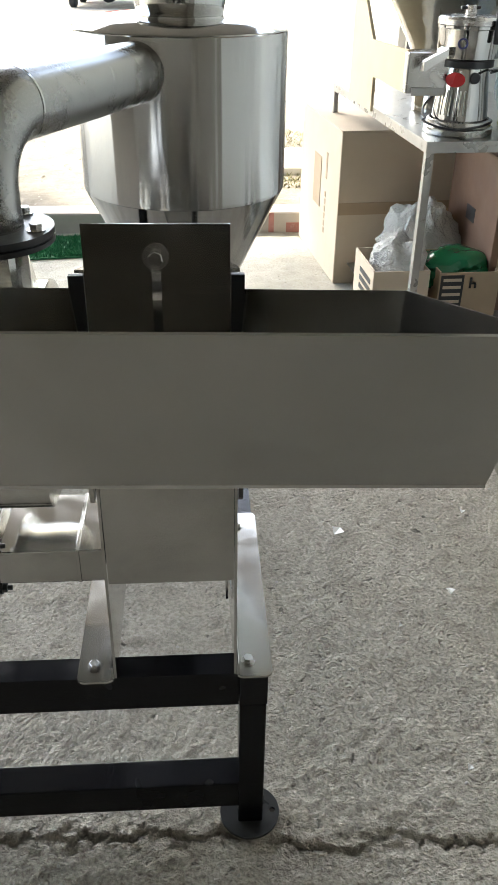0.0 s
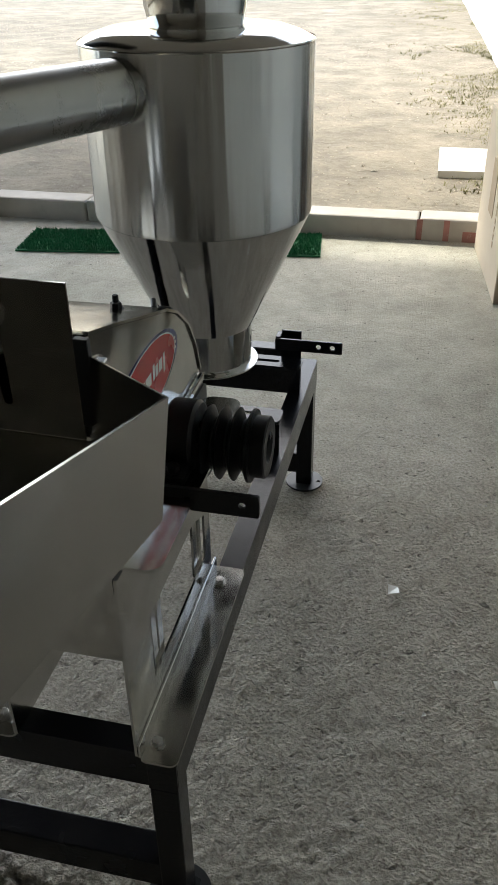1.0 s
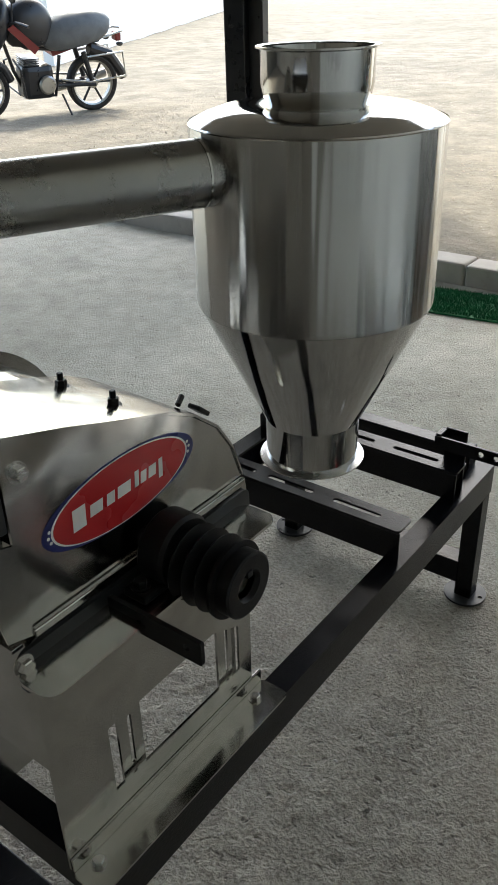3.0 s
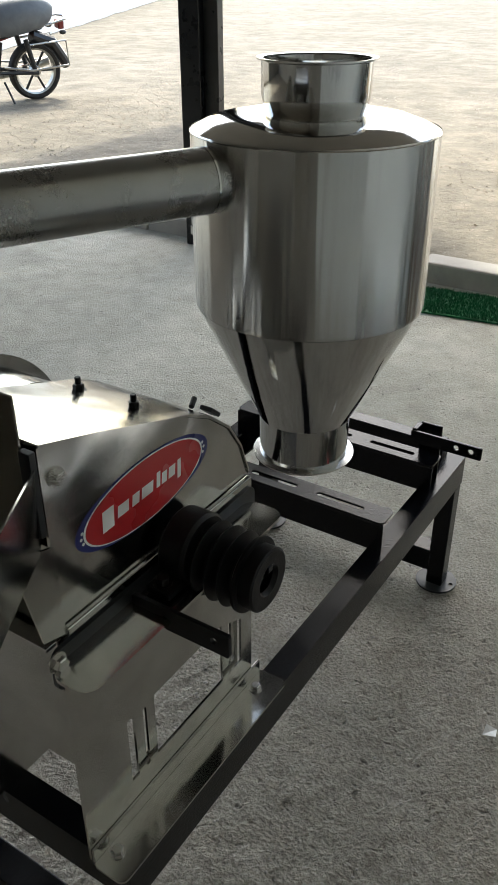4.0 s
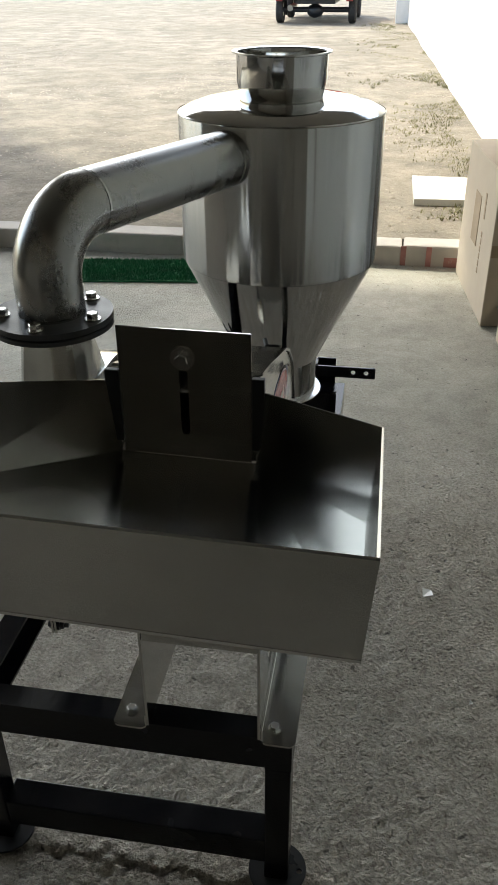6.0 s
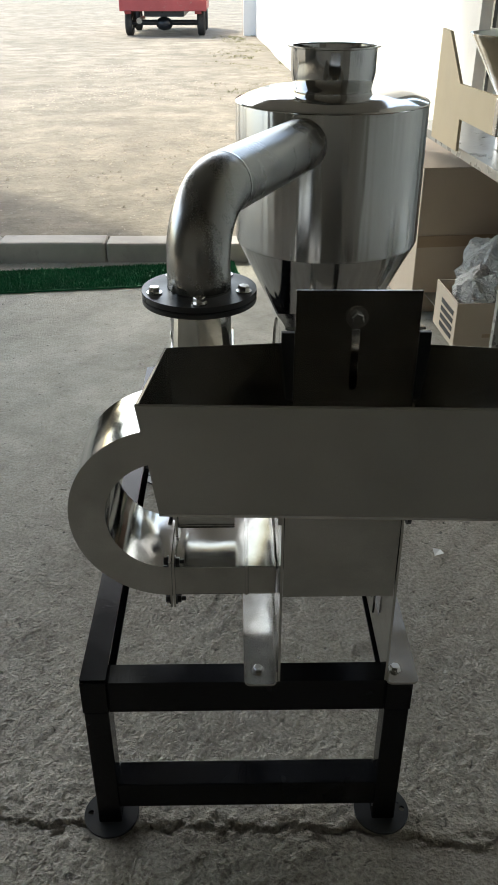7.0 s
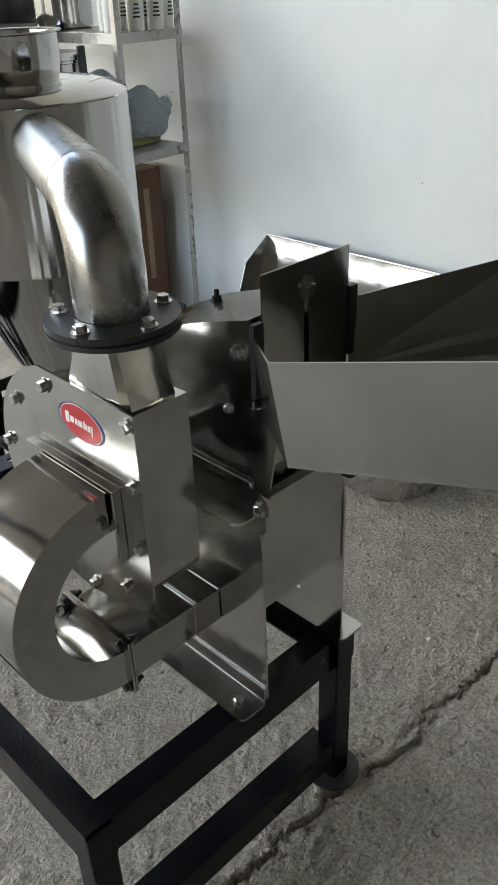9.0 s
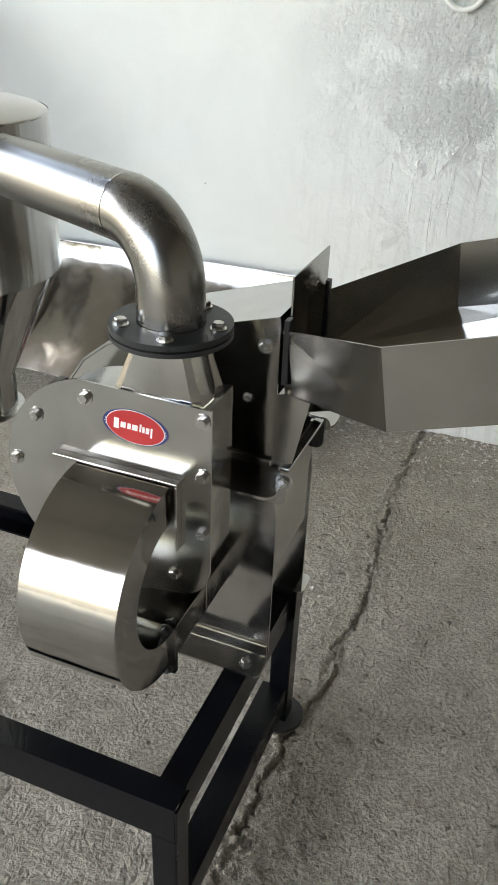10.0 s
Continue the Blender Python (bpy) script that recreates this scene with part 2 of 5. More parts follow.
# unseen roof, kept dark so little light bounces off it
CEIL = paint("unseen_roof_grey", (0.17, 0.168, 0.16), 0.6, 0.2, 0.2, 10)
# grey of the unseen walls, chosen to darken reflections and the near floor
WALLB = paint("unseen_wall_grey", (0.27, 0.255, 0.23), 0.9, 0.3, 0.5, 8)
STEELPOST = paint("black_post_paint", (0.008, 0.009, 0.011), 0.3, 0.3, 0.2, 20, spec=0.25)
CARD = paint("cardboard", (0.42, 0.315, 0.21), 0.85, 0.2, 0.2, 25)
CARDPALE = paint("pale_cardboard", (0.55, 0.46, 0.35), 0.85, 0.12, 0.2, 25)
BROWNCARD = paint("brown_carton", (0.20, 0.11, 0.068), 0.7, 0.35, 0.3, 20)
CREAM = paint("cream_board", (0.66, 0.53, 0.34), 0.6, 0.1, 0.1, 20)
RED = paint("label_red", (0.46, 0.028, 0.032), 0.3, 0.08, 0.02, 20)
BLUE = paint("label_blue", (0.025, 0.03, 0.14), 0.3, 0.1, 0.02, 20)
WHITE = paint("label_white", (0.78, 0.78, 0.76), 0.35, 0.05, 0.02, 20)
PRINT = paint("print_and_hole_black", (0.02, 0.02, 0.022), 0.5, 0.2, 0.05, 20)
RACKP = paint("worn_rack_paint", (0.46, 0.45, 0.425), 0.3, 0.35, 0.2, 30, 0.55, dirt=(0.16, 0.12, 0.09))
MATG = paint("green_turf", (0.012, 0.16, 0.06), 0.85, 0.35, 0.8, 60)
RUBBER = paint("tyre_rubber", (0.03, 0.029, 0.028), 0.85, 0.3, 0.4, 40, dirt=(0.12, 0.10, 0.08))
DARKP = paint("dark_plastic", (0.018, 0.02, 0.025), 0.35, 0.3, 0.1, 30)
GREYV = paint("grey_seat_cover", (0.13, 0.145, 0.16), 0.5, 0.3, 0.4, 60)
REDM = paint("red_enamel", (0.22, 0.025, 0.025), 0.35, 0.25, 0.05, 20)
TRUCKR = paint("truck_red_paint", (0.40, 0.07, 0.065), 0.55, 0.3, 0.1, 10, dirt=(0.3, 0.2, 0.16))
STONE = paint("pale_stone_slab", (0.60, 0.58, 0.53), 0.9, 0.2, 0.5, 15)
PEBBLE = paint("pebbles", (0.42, 0.37, 0.30), 0.95, 0.5, 0.4, 3)
GRASS = paint("dry_grass", (0.27, 0.255, 0.12), 0.9, 0.5, 0.1, 4)
BOTTLE = paint("white_bottle", (0.70, 0.70, 0.66), 0.35, 0.1, 0.05, 20)
GREENBAG = paint("green_plastic_bag", (0.015, 0.17, 0.07), 0.2, 0.3, 0.3, 20)
HOSE = paint("coiled_pipe", (0.30, 0.30, 0.12), 0.5, 0.3, 0.1, 20)
DOORP = paint("door_white_paint", (0.70, 0.71, 0.70), 0.5, 0.15, 0.1, 12)


def clear_bag(name, tint, rough):
    m, nt, p = material(name)
    v = coords(nt)
    p.inputs["Base Color"].default_value = (*tint, 1)
    p.inputs["Roughness"].default_value = rough
    p.inputs["Transmission Weight"].default_value = 0.3
    p.inputs["IOR"].default_value = 1.2
    b1 = bump(nt, p, noise_tex(nt, v, 16, 5, 0.6, 2.5), 1.0, 0.028)
    bump(nt, p, noise_tex(nt, v, 60, 3, 0.6, 2.0), 0.4, 0.006, b1)
    return m


BAGB = clear_bag("pale_blue_plastic_bag", (0.74, 0.84, 0.90), 0.12)
BAGW = clear_bag("milky_plastic_bag", (0.84, 0.83, 0.80), 0.16)


# ---- mesh helpers ----
import mathutils
BASES = {}


def thing(name, base, label, category, group="", kind=""):
    ob = new(name)
    ob.empty_display_size = 0.05
    ob.location = base
    BASES[ob] = Vector(base)
    return tagged(ob, label, category, group, kind)


def part(name, bm, mat, parent=None, label="", smooth=True, category="", group="", kind="", angle=35):
    """Links a bmesh, given in world metres, as one mesh object under a thing or a part."""
    base = BASES.get(parent, Vector((0, 0, 0)))
    if parent is None:
        base = Vector((0, 0, 0))
    bmesh.ops.translate(bm, verts=bm.verts, vec=-base)
    bmesh.ops.recalc_face_normals(bm, faces=bm.faces)
    if smooth:
        bm.normal_update()
        for f in bm.faces:
            f.smooth = not all(len(e.link_faces) != 2 or e.calc_face_angle(0) > radians(12) for e in f.edges)
        for e in bm.edges:
            if len(e.link_faces) == 2 and e.calc_face_angle(0) > radians(angle):
                e.smooth = False
    me = bpy.data.meshes.new(name)
    bm.to_mesh(me)
    bm.free()
    for m in (mat if isinstance(mat, (list, tuple)) else [mat]):
        me.materials.append(m)
    ob = new(name, me)
    if parent is not None:
        ob.parent = parent
        BASES[ob] = base
    return tagged(ob, label, category, group, kind)


def box(x0, x1, y0, y1, z0, z1, bev=0.0, bm=None, seg=2):
    b = bmesh.new()
    bmesh.ops.create_cube(b, size=1.0, matrix=Matrix.LocRotScale(((x0 + x1) / 2, (y0 + y1) / 2, (z0 + z1) / 2), None, (x1 - x0, y1 - y0, z1 - z0)))
    if bev:
        bmesh.ops.bevel(b, geom=b.edges[:], offset=bev, segments=seg, affect="EDGES", profile=0.5)
    return join(bm, b)


def join(bm, b):
    if bm is None:
        return b
    me = bpy.data.meshes.new("tmp")
    b.to_mesh(me)
    b.free()
    bm.from_mesh(me)
    bpy.data.meshes.remove(me)
    return bm


def turned(bm, m):
    bmesh.ops.transform(bm, matrix=m, verts=bm.verts)
    return bm


def lathe(profile, centre, seg=48, axis="z", bm=None, closed=False):
    """Surface of revolution of (radius, height) pairs about an axis through centre."""
    b = bmesh.new()
    rings = []
    for r, h in profile:
        ring = []
        for i in range(seg):
            a = 2 * math.pi * i / seg
            if axis == "z":
                co = (r * math.cos(a), r * math.sin(a), h)
            elif axis == "x":
                co = (h, r * math.cos(a), r * math.sin(a))
            else:
                co = (r * math.sin(a), h, r * math.cos(a))
            ring.append(b.verts.new(Vector(co) + Vector(centre)))
        rings.append(ring)
    for k in range(len(rings) - 1 + (1 if closed else 0)):
        p, q = rings[k], rings[(k + 1) % len(rings)]
        for i in range(seg):
            b.faces.new((p[i], p[(i + 1) % seg], q[(i + 1) % seg], q[i]))
    bmesh.ops.remove_doubles(b, verts=b.verts, dist=1e-6)
    return join(bm, b)


def cyl(centre, axis, r, h, seg=24, bev=0.0, bm=None):
    """Solid cylinder that starts at centre and runs h along the axis."""
    e = min(bev, r * 0.9)
    pr = [(1e-7, 0), (r - e, 0), (r, e), (r, h - e), (r - e, h), (1e-7, h)] if bev else [(1e-7, 0), (r, 0), (r, h), (1e-7, h)]
    return lathe(pr, centre, seg, axis, bm)


def sheet(outer, holes, plane, v0, v1, bm=None, bev=0.0):
    """A flat plate with holes: loops of 2D points in the plane ('x': (y, z), 'y': (x, z), 'z': (x, y)), from v0 to v1."""
    b = bmesh.new()

    def at(p, v):
        return {"x": (v, p[0], p[1]), "y": (p[0], v, p[1]), "z": (p[0], p[1], v)}[plane]
    loops = [outer, *holes]
    vs = [b.verts.new(at(p, v0)) for loop in loops for p in loop]
    faces = []
    for tri in mathutils.geometry.tessellate_polygon([[Vector((p[0], p[1], 0)) for p in loop] for loop in loops]):
        if len(set(tri)) == 3:
            faces.append(b.faces.new([vs[i] for i in tri]))
    bmesh.ops.dissolve_limit(b, angle_limit=0.001, verts=b.verts, edges=b.edges)
    faces = b.faces[:]
    ext = bmesh.ops.extrude_face_region(b, geom=faces)
    d = {"x": (v1 - v0, 0, 0), "y": (0, v1 - v0, 0), "z": (0, 0, v1 - v0)}[plane]
    bmesh.ops.translate(b, verts=[g for g in ext["geom"] if isinstance(g, bmesh.types.BMVert)], vec=d)
    bmesh.ops.recalc_face_normals(b, faces=b.faces)
    return join(bm, b)


def rounded(x0, x1, y0, y1, r, n=5):
    pts = []
    for cx, cy, a0 in ((x1 - r, y1 - r, 0), (x0 + r, y1 - r, 90), (x0 + r, y0 + r, 180), (x1 - r, y0 + r, 270)):
        for i in range(n + 1):
            a = radians(a0 + 90 * i / n)
            pts.append((cx + r * math.cos(a), cy + r * math.sin(a)))
    return pts


def circle(cx, cy, r, n=24):
    return [(cx + r * math.cos(2 * math.pi * i / n), cy + r * math.sin(2 * math.pi * i / n)) for i in range(n)]


def panel(quad, thick, bm=None):
    """A bent-sheet panel between four or more corner points, with thickness along its normal."""
    b = bmesh.new()
    vs = [b.verts.new(p) for p in quad]
    f = b.faces.new(vs)
    f.normal_update()
    n = f.normal.copy()
    ext = bmesh.ops.extrude_face_region(b, geom=[f])
    bmesh.ops.translate(b, verts=[g for g in ext["geom"] if isinstance(g, bmesh.types.BMVert)], vec=n * thick)
    return join(bm, b)


def sweep(points, radius, seg=20, bm=None, caps=True):
    """A round tube along points; radius one number or one per point."""
    b = bmesh.new()
    pts = [Vector(p) for p in points]
    rad = radius if isinstance(radius, (list, tuple)) else [radius] * len(pts)
    up = None
    rings = []
    for i, p in enumerate(pts):
        d = (pts[min(i + 1, len(pts) - 1)] - pts[max(i - 1, 0)]).normalized()
        if up is None:
            up = d.orthogonal().normalized()
        up = (up - d * up.dot(d)).normalized()
        side = d.cross(up)
        rings.append([b.verts.new(p + rad[i] * (up * math.cos(2 * math.pi * k / seg) + side * math.sin(2 * math.pi * k / seg))) for k in range(seg)])
    for p, q in zip(rings, rings[1:]):
        for k in range(seg):
            b.faces.new((p[k], p[(k + 1) % seg], q[(k + 1) % seg], q[k]))
    if caps:
        b.faces.new(rings[0][::-1])
        b.faces.new(rings[-1])
    return join(bm, b)


def bolt(parent, at, axis, sgn=1, r=0.009, h=0.008, mat=None, washer=True, stud=0.0, name="bolt", label=""):
    """Hexagon head with washer, standing off a face along sgn * axis; stud: thread that stands out past a nut."""
    b = None
    hh = 0.0
    if washer:
        b = cyl((0, 0, 0), "z", r * 1.35, 0.002, 20, 0, b)
        hh = 0.002
    b = lathe([(1e-7, hh), (r, hh), (r, hh + h * 0.85), (r * 0.86, hh + h), (1e-7, hh + h)], (0, 0, 0), 6, "z", b)
    if stud:
        b = cyl((0, 0, hh + h), "z", r * 0.55, stud, 12, 0.001, b)
    turn = {"z": Matrix(), "x": Matrix.Rotation(radians(90), 4, "Y"), "y": Matrix.Rotation(radians(-90), 4, "X")}[axis]
    if sgn < 0:
        turn = turn @ Matrix.Rotation(radians(180), 4, "X")
    turned(b, Matrix.Translation(at) @ turn @ Matrix.Rotation(random.uniform(0, 1), 4, "Z"))
    return part(name, b, mat or BRIGHT, parent, label, angle=25)


# ---- the setting ----
def setting(name, bm, mat, label, category, smooth=False):
    return part(name, bm, mat, None, label, smooth, category, "", "structure")


WALL_X = 1.57
FRONT_Y = 4.62
ROOF_Z = 4.9
LEFT_X = -7.2


def crack_line(x):
    """Where the wandering crack in front of the stand runs."""
    pts = ((-1.7, 1.02), (-0.64, 0.972), (-0.44, 0.95), (-0.28, 0.955), (-0.02, 0.945), (0.14, 0.925), (0.25, 0.90), (0.36, 0.925), (0.45, 0.902), (0.56, 0.902), (0.8, 0.93), (1.05, 0.952), (1.7, 0.95))
    for (xa, ya), (xb, yb) in zip(pts, pts[1:]):
        if x <= xb:
            return ya + (yb - ya) * (x - xa) / (xb - xa)
    return pts[-1][1]


def build_floor():
    x0, x1, y0, y1 = -1.6, 1.57, 0.1, 2.7
    nx = 640
    ys = [y0 + 0.0106 * i for i in range(66)] + [0.80 + 0.0032 * i for i in range(120)] + [1.184 + 0.0106 * i for i in range(143)] + [y1]
    verts, faces = [], []
    for y in ys:
        for i in range(nx + 1):
            x = x0 + (x1 - x0) * i / nx
            p = Vector((x, y, 0))
            k = min(1.0, max(0.0, min(x - x0, y - y0, y1 - y) / 0.15))
            # the screed grows smoother towards the front
            rough = 1.0 - 0.6 * min(1.0, max(0.0, (y - 0.35 * x - 1.7) / 0.9))
            n1 = noise.noise(p * 2.6) * 0.004 + (noise.noise(p * 9) * 0.002 + noise.noise(p * 23) * 0.0026 + noise.noise(p * 46) * 0.0036) * rough
            d = y - crack_line(x) - 0.014 * noise.noise(Vector((x * 14, 5, 0))) - 0.016 * noise.noise(Vector((x * 43, y * 30, 0))) - 0.008 * noise.noise(Vector((x * 110, y * 90, 4)))
            wid = 0.0030 + 0.0040 * noise.noise(Vector((x * 19, 1, 0)))
            deep = 0.019 * max(0.10, 0.55 + 1.1 * noise.noise(Vector((x * 8, 2, 0))))
            groove = -deep * math.exp(-(d / max(0.0022, wid)) ** 2) - 0.014 * max(0.0, noise.noise(p * 45) - 0.05) * math.exp(-(d / 0.03) ** 2)
            step = (-0.004 if d < 0 else 0.002) * math.exp(-abs(d) / 0.07)
            verts.append((x, y, min(0.0045, n1 - 0.0035) * k + (groove + step) * k - 0.002))
    w = nx + 1
    for j in range(len(ys) - 1):
        faces += [(j * w + i, j * w + i + 1, (j + 1) * w + i + 1, (j + 1) * w + i) for i in range(nx)]
    for xa, xb, ya, yb in ((LEFT_X, x0, -3.2, FRONT_Y), (x0, x1, -3.2, y0), (x0, x1, y1, FRONT_Y)):
        i0 = len(verts)
        verts += [(xa, ya, -0.002), (xb, ya, -0.002), (xb, yb, -0.002), (xa, yb, -0.002)]
        faces.append((i0, i0 + 1, i0 + 2, i0 + 3))
    me = bpy.data.meshes.new("floor")
    me.from_pydata(verts, [], faces)
    me.materials.append(FLOOR)
    for f in me.polygons:
        f.use_smooth = True
    tagged(new("floor", me), "rough cracked grey concrete workshop floor", "floor", "", "structure")


build_floor()
# unseen grey stretch, added so the polished steel mirrors less white wall
setting("unseen_wall_right", box(WALL_X, WALL_X + 0.2, -3.2, -0.5, -0.1, ROOF_Z), WALLB, "unseen grey wall stretch added to narrow the white reflection", "wall")
setting("wall_right", box(WALL_X, WALL_X + 0.2, -0.4995, 4.55, -0.1, ROOF_Z), WALLW, "white painted plaster wall with chipped rough patches", "wall")
# unseen wall that closes the rear; its grey keeps reflections in the steel dark
setting("unseen_wall_back", box(LEFT_X, WALL_X, -3.4, -3.2, -0.1, ROOF_Z), WALLB, "unseen grey closing wall, kept dark for the steel's reflections", "wall")
# unseen blocker on the open left side, added to dim the near floor
setting("light_block_left", box(LEFT_X - 0.2, LEFT_X, -3.4, 1.4, -0.1, ROOF_Z), WALLB, "unseen wall added to block daylight from the near floor", "wall")
# roof out of view: slanted edge and height invented to place the yard's shade
ROOF = [(WALL_X + 0.35, -3.5), (WALL_X + 0.35, 7.65), (-2.56, 7.65), (LEFT_X, 12.47), (LEFT_X, -3.5)]
setting("ceiling", sheet(ROOF, [], "z", ROOF_Z, ROOF_Z + 0.05), CEIL, "unseen dark roof of the open shed, outline shaped to cast its shade", "ceiling")
# kerb along the open front, painted red at one end
kb = thing("kerb", (-2.7, FRONT_Y, 0), "weathered concrete kerb along the open shed front", "kerb", kind="structure")
x = LEFT_X
while x < 1.6:
    w = 0.62 + random.uniform(-0.03, 0.03)
    xe = min(x + w, 1.62)
    part("kerb_stone", box(x, xe - 0.008, FRONT_Y, FRONT_Y + 0.17 + random.uniform(-0.004, 0.004), -0.06, 0.112 + random.uniform(-0.004, 0.004), 0.012), KERB, kb)
    x = xe
for xa, xb, za, zb in ((0.28, 0.31, 0.0, 0.11), (0.42, 0.45, 0.0, 0.11), (0.52, 0.95, 0.0, 0.055)):
    part("red_paint_mark", box(xa, xb, FRONT_Y - 0.003, FRONT_Y, za, zb), REDPAINT, kb, "faded red paint mark")


def build_ground():
    b = bmesh.new()
    xs = [-400, -150, -60, -30] + [-20 + 0.5 * i for i in range(81)] + [30, 60, 150, 400]
    ys = [FRONT_Y + 0.165] + [5.2 + 0.5 * i for i in range(61)] + [45, 80, 160, 400]
    vs = [[b.verts.new((x, y, 0.10 + (0.03 * noise.noise(Vector((x * 0.4, y * 0.4, 0))) + 0.012 * noise.noise(Vector((x * 1.7, y * 1.7, 3))) if abs(x) < 25 and 5 < y < 40 else 0))) for x in xs] for y in ys]
    for j in range(len(ys) - 1):
        for i in range(len(xs) - 1):
            b.faces.new((vs[j][i], vs[j][i + 1], vs[j + 1][i + 1], vs[j + 1][i]))
    # yard beside the shed and behind it
    for xa, xb, ya, yb in ((-400, LEFT_X, -400, FRONT_Y + 0.165), (LEFT_X, 400, -400, -3.41), (1.78, 400, -3.41, FRONT_Y + 0.165)):
        b.faces.new([b.verts.new(p) for p in ((xa, ya, 0.09), (xb, ya, 0.09), (xb, yb, 0.09), (xa, yb, 0.09))])
    setting("ground", b, EARTH, "dry dusty tan earth yard with scattered stones", "ground", True)


build_ground()
# long white compound wall beside the yard
cw = bmesh.new()
cw = panel([(1.30, 4.80, 0), (0.45, 23.6, 0), (0.45, 23.6, 2.8), (1.30, 4.80, 2.8)], -0.2, cw)
setting("compound_wall", cw, WALLO, "long white limewashed compound wall beside the yard", "wall")
cl = panel([(-13.2, 12.4, 0), (-34, 45, 0), (-34, 45, 2.2), (-13.2, 12.4, 2.2)], 0.2)
setting("compound_wall_far", cl, WALLO, "pale whitewashed compound wall across the yard", "wall")
post = thing("canopy_post", (-2.35, 4.56, 0), "black painted steel box-section post of the roof", "post")
part("shaft", box(-2.440, -2.305, 4.50, 4.617, 0.0, ROOF_Z, 0.006), STEELPOST, post)
part("side_rib", box(-2.3045, -2.210, 4.545, 4.60, 0.17, ROOF_Z - 0.01, 0.004), DARKFL, post, "worn grey welded rib")
part("hasp", box(-2.372, -2.345, 4.492, 4.4995, 0.17, 0.25, 0.002), ZINC, post, "steel hasp plate")
lock = thing("padlock", (-2.35, 4.47, 0.1), "small bright steel padlock hanging on the post hasp", "padlock")
part("lock_body", box(-2.382, -2.328, 4.462, 4.486, 0.075, 0.135, 0.008), BRIGHT, lock)
part("shackle", sweep([(-2.374, 4.476, 0.130)] + [(-2.355 - 0.019 * math.cos(math.pi * k / 8), 4.476 + 0.012 * math.sin(math.pi * k / 8), 0.175 + 0.024 * math.sin(math.pi * k / 8)) for k in range(9)] + [(-2.336, 4.476, 0.130)], 0.0045, 8), BRIGHT, lock, "rounded shackle")


# ---- the stand ----
def angle_rail(x0, x1, y0, y1, z0, z1, bev=0.004):
    return box(x0, x1, y0, y1, z0, z1, bev)


TOP = 0.397
LX0, LX1, RX0, RX1 = -0.492, -0.446, 0.056, 0.102
FY, BY = 0.956, 2.285


def build_stand():
    st = thing("machine_stand", (-0.2, 1.6, 0), "black enamelled steel stand with slotted motor rails", "stand")
    # side rails: channel, open inwards
    for x0, x1, s in ((LX0, LX1, 1), (RX0, RX1, -1)):
        web = (x0, x0 + 0.006) if s > 0 else (x1 - 0.006, x1)
        wx, ix = (x0, x1) if s > 0 else (x1, x0)
        wt = 0.006 * s
        sec = [(wx, TOP - 0.078), (ix, TOP - 0.078), (ix, TOP - 0.072), (wx + wt, TOP - 0.072), (wx + wt, TOP - 0.006), (ix, TOP - 0.006), (ix, TOP), (wx, TOP)]
        part("side_rail", sheet(sec, [], "y", FY + 0.005, BY), BLACK, st, angle=20)
        part("rail_end", box(x0, x1, FY, FY + 0.0045, TOP - 0.077, TOP - 0.004, 0.0012), BLACK, st)
    y0 = FY + 0.012
    sec = [(y0, TOP - 0.088), (y0 + 0.006, TOP - 0.088), (y0 + 0.006, TOP - 0.021), (y0 + 0.045, TOP - 0.021), (y0 + 0.045, TOP - 0.015), (y0, TOP - 0.015)]
    part("front_rail", sheet(sec, [], "x", LX1 + 0.0005, RX0 - 0.0005), BLACK, st, angle=20)
    part("rear_rail", box(LX1 + 0.001, RX0 - 0.001, BY - 0.050, BY - 0.004, TOP - 0.076, TOP + 0.045, 0.003), BLACK, st)
    for y in (FY + 0.006, BY - 0.052):
        part("lower_rail", box(LX1 - 0.004, RX0 + 0.004, y, y + 0.057, 0.047, 0.112, 0.003), BLACK, st)
    for x0 in (LX0 + 0.001, RX0 - 0.001 + 0.001):
        for y0 in (FY + 0.002, BY - 0.048):
            leg = part("leg", box(x0, x0 + 0.045, y0, y0 + 0.045, 0.005, TOP - 0.079, 0.003), BLACK, st)
            fo = sheet(circle(x0 + 0.0225, y0 + 0.0225, 0.055, 36), [circle(x0 + 0.0225 + (0.042 if x0 > 0 else -0.042), y0 + 0.0225, 0.006, 12)], "z", 0.0005, 0.0062)
            part("foot_plate", fo, DARKFL, leg, "worn round steel foot plate", angle=20)
    # slotted motor rails
    for yc in (1.832, 2.105):
        w = 0.030
        slots = [rounded(xa, xb, yc - 0.007, yc + 0.007, 0.0065) for xa, xb in ((-0.40, -0.29), (-0.255, -0.135), (-0.085, 0.03))]
        b = sheet(rounded(-0.455, 0.088, yc - w, yc + w, 0.012), slots, "z", TOP + 0.070, TOP + 0.075)
        box(-0.455, 0.088, yc - w, yc - w + 0.005, TOP + 0.001, TOP + 0.0695, 0.001, b)
        part("motor_rail", b, BLACK, st, "black slotted channel for a motor", angle=20)
    # belt guard brackets at the rear end
    part("bracket_post", box(0.028, 0.080, 2.136, 2.142, TOP + 0.001, TOP + 0.148, 0.001), BLACK, st)
    b = sheet(rounded(0.020, 0.190, TOP + 0.112, TOP + 0.143, 0.003), [circle(0.130, TOP + 0.128, 0.0065, 14), circle(0.165, TOP + 0.128, 0.0065, 14)], "y", 2.095, 2.100)
    part("bracket_arm", b, BLACK, st, "black flat bar with two drilled holes", angle=20)
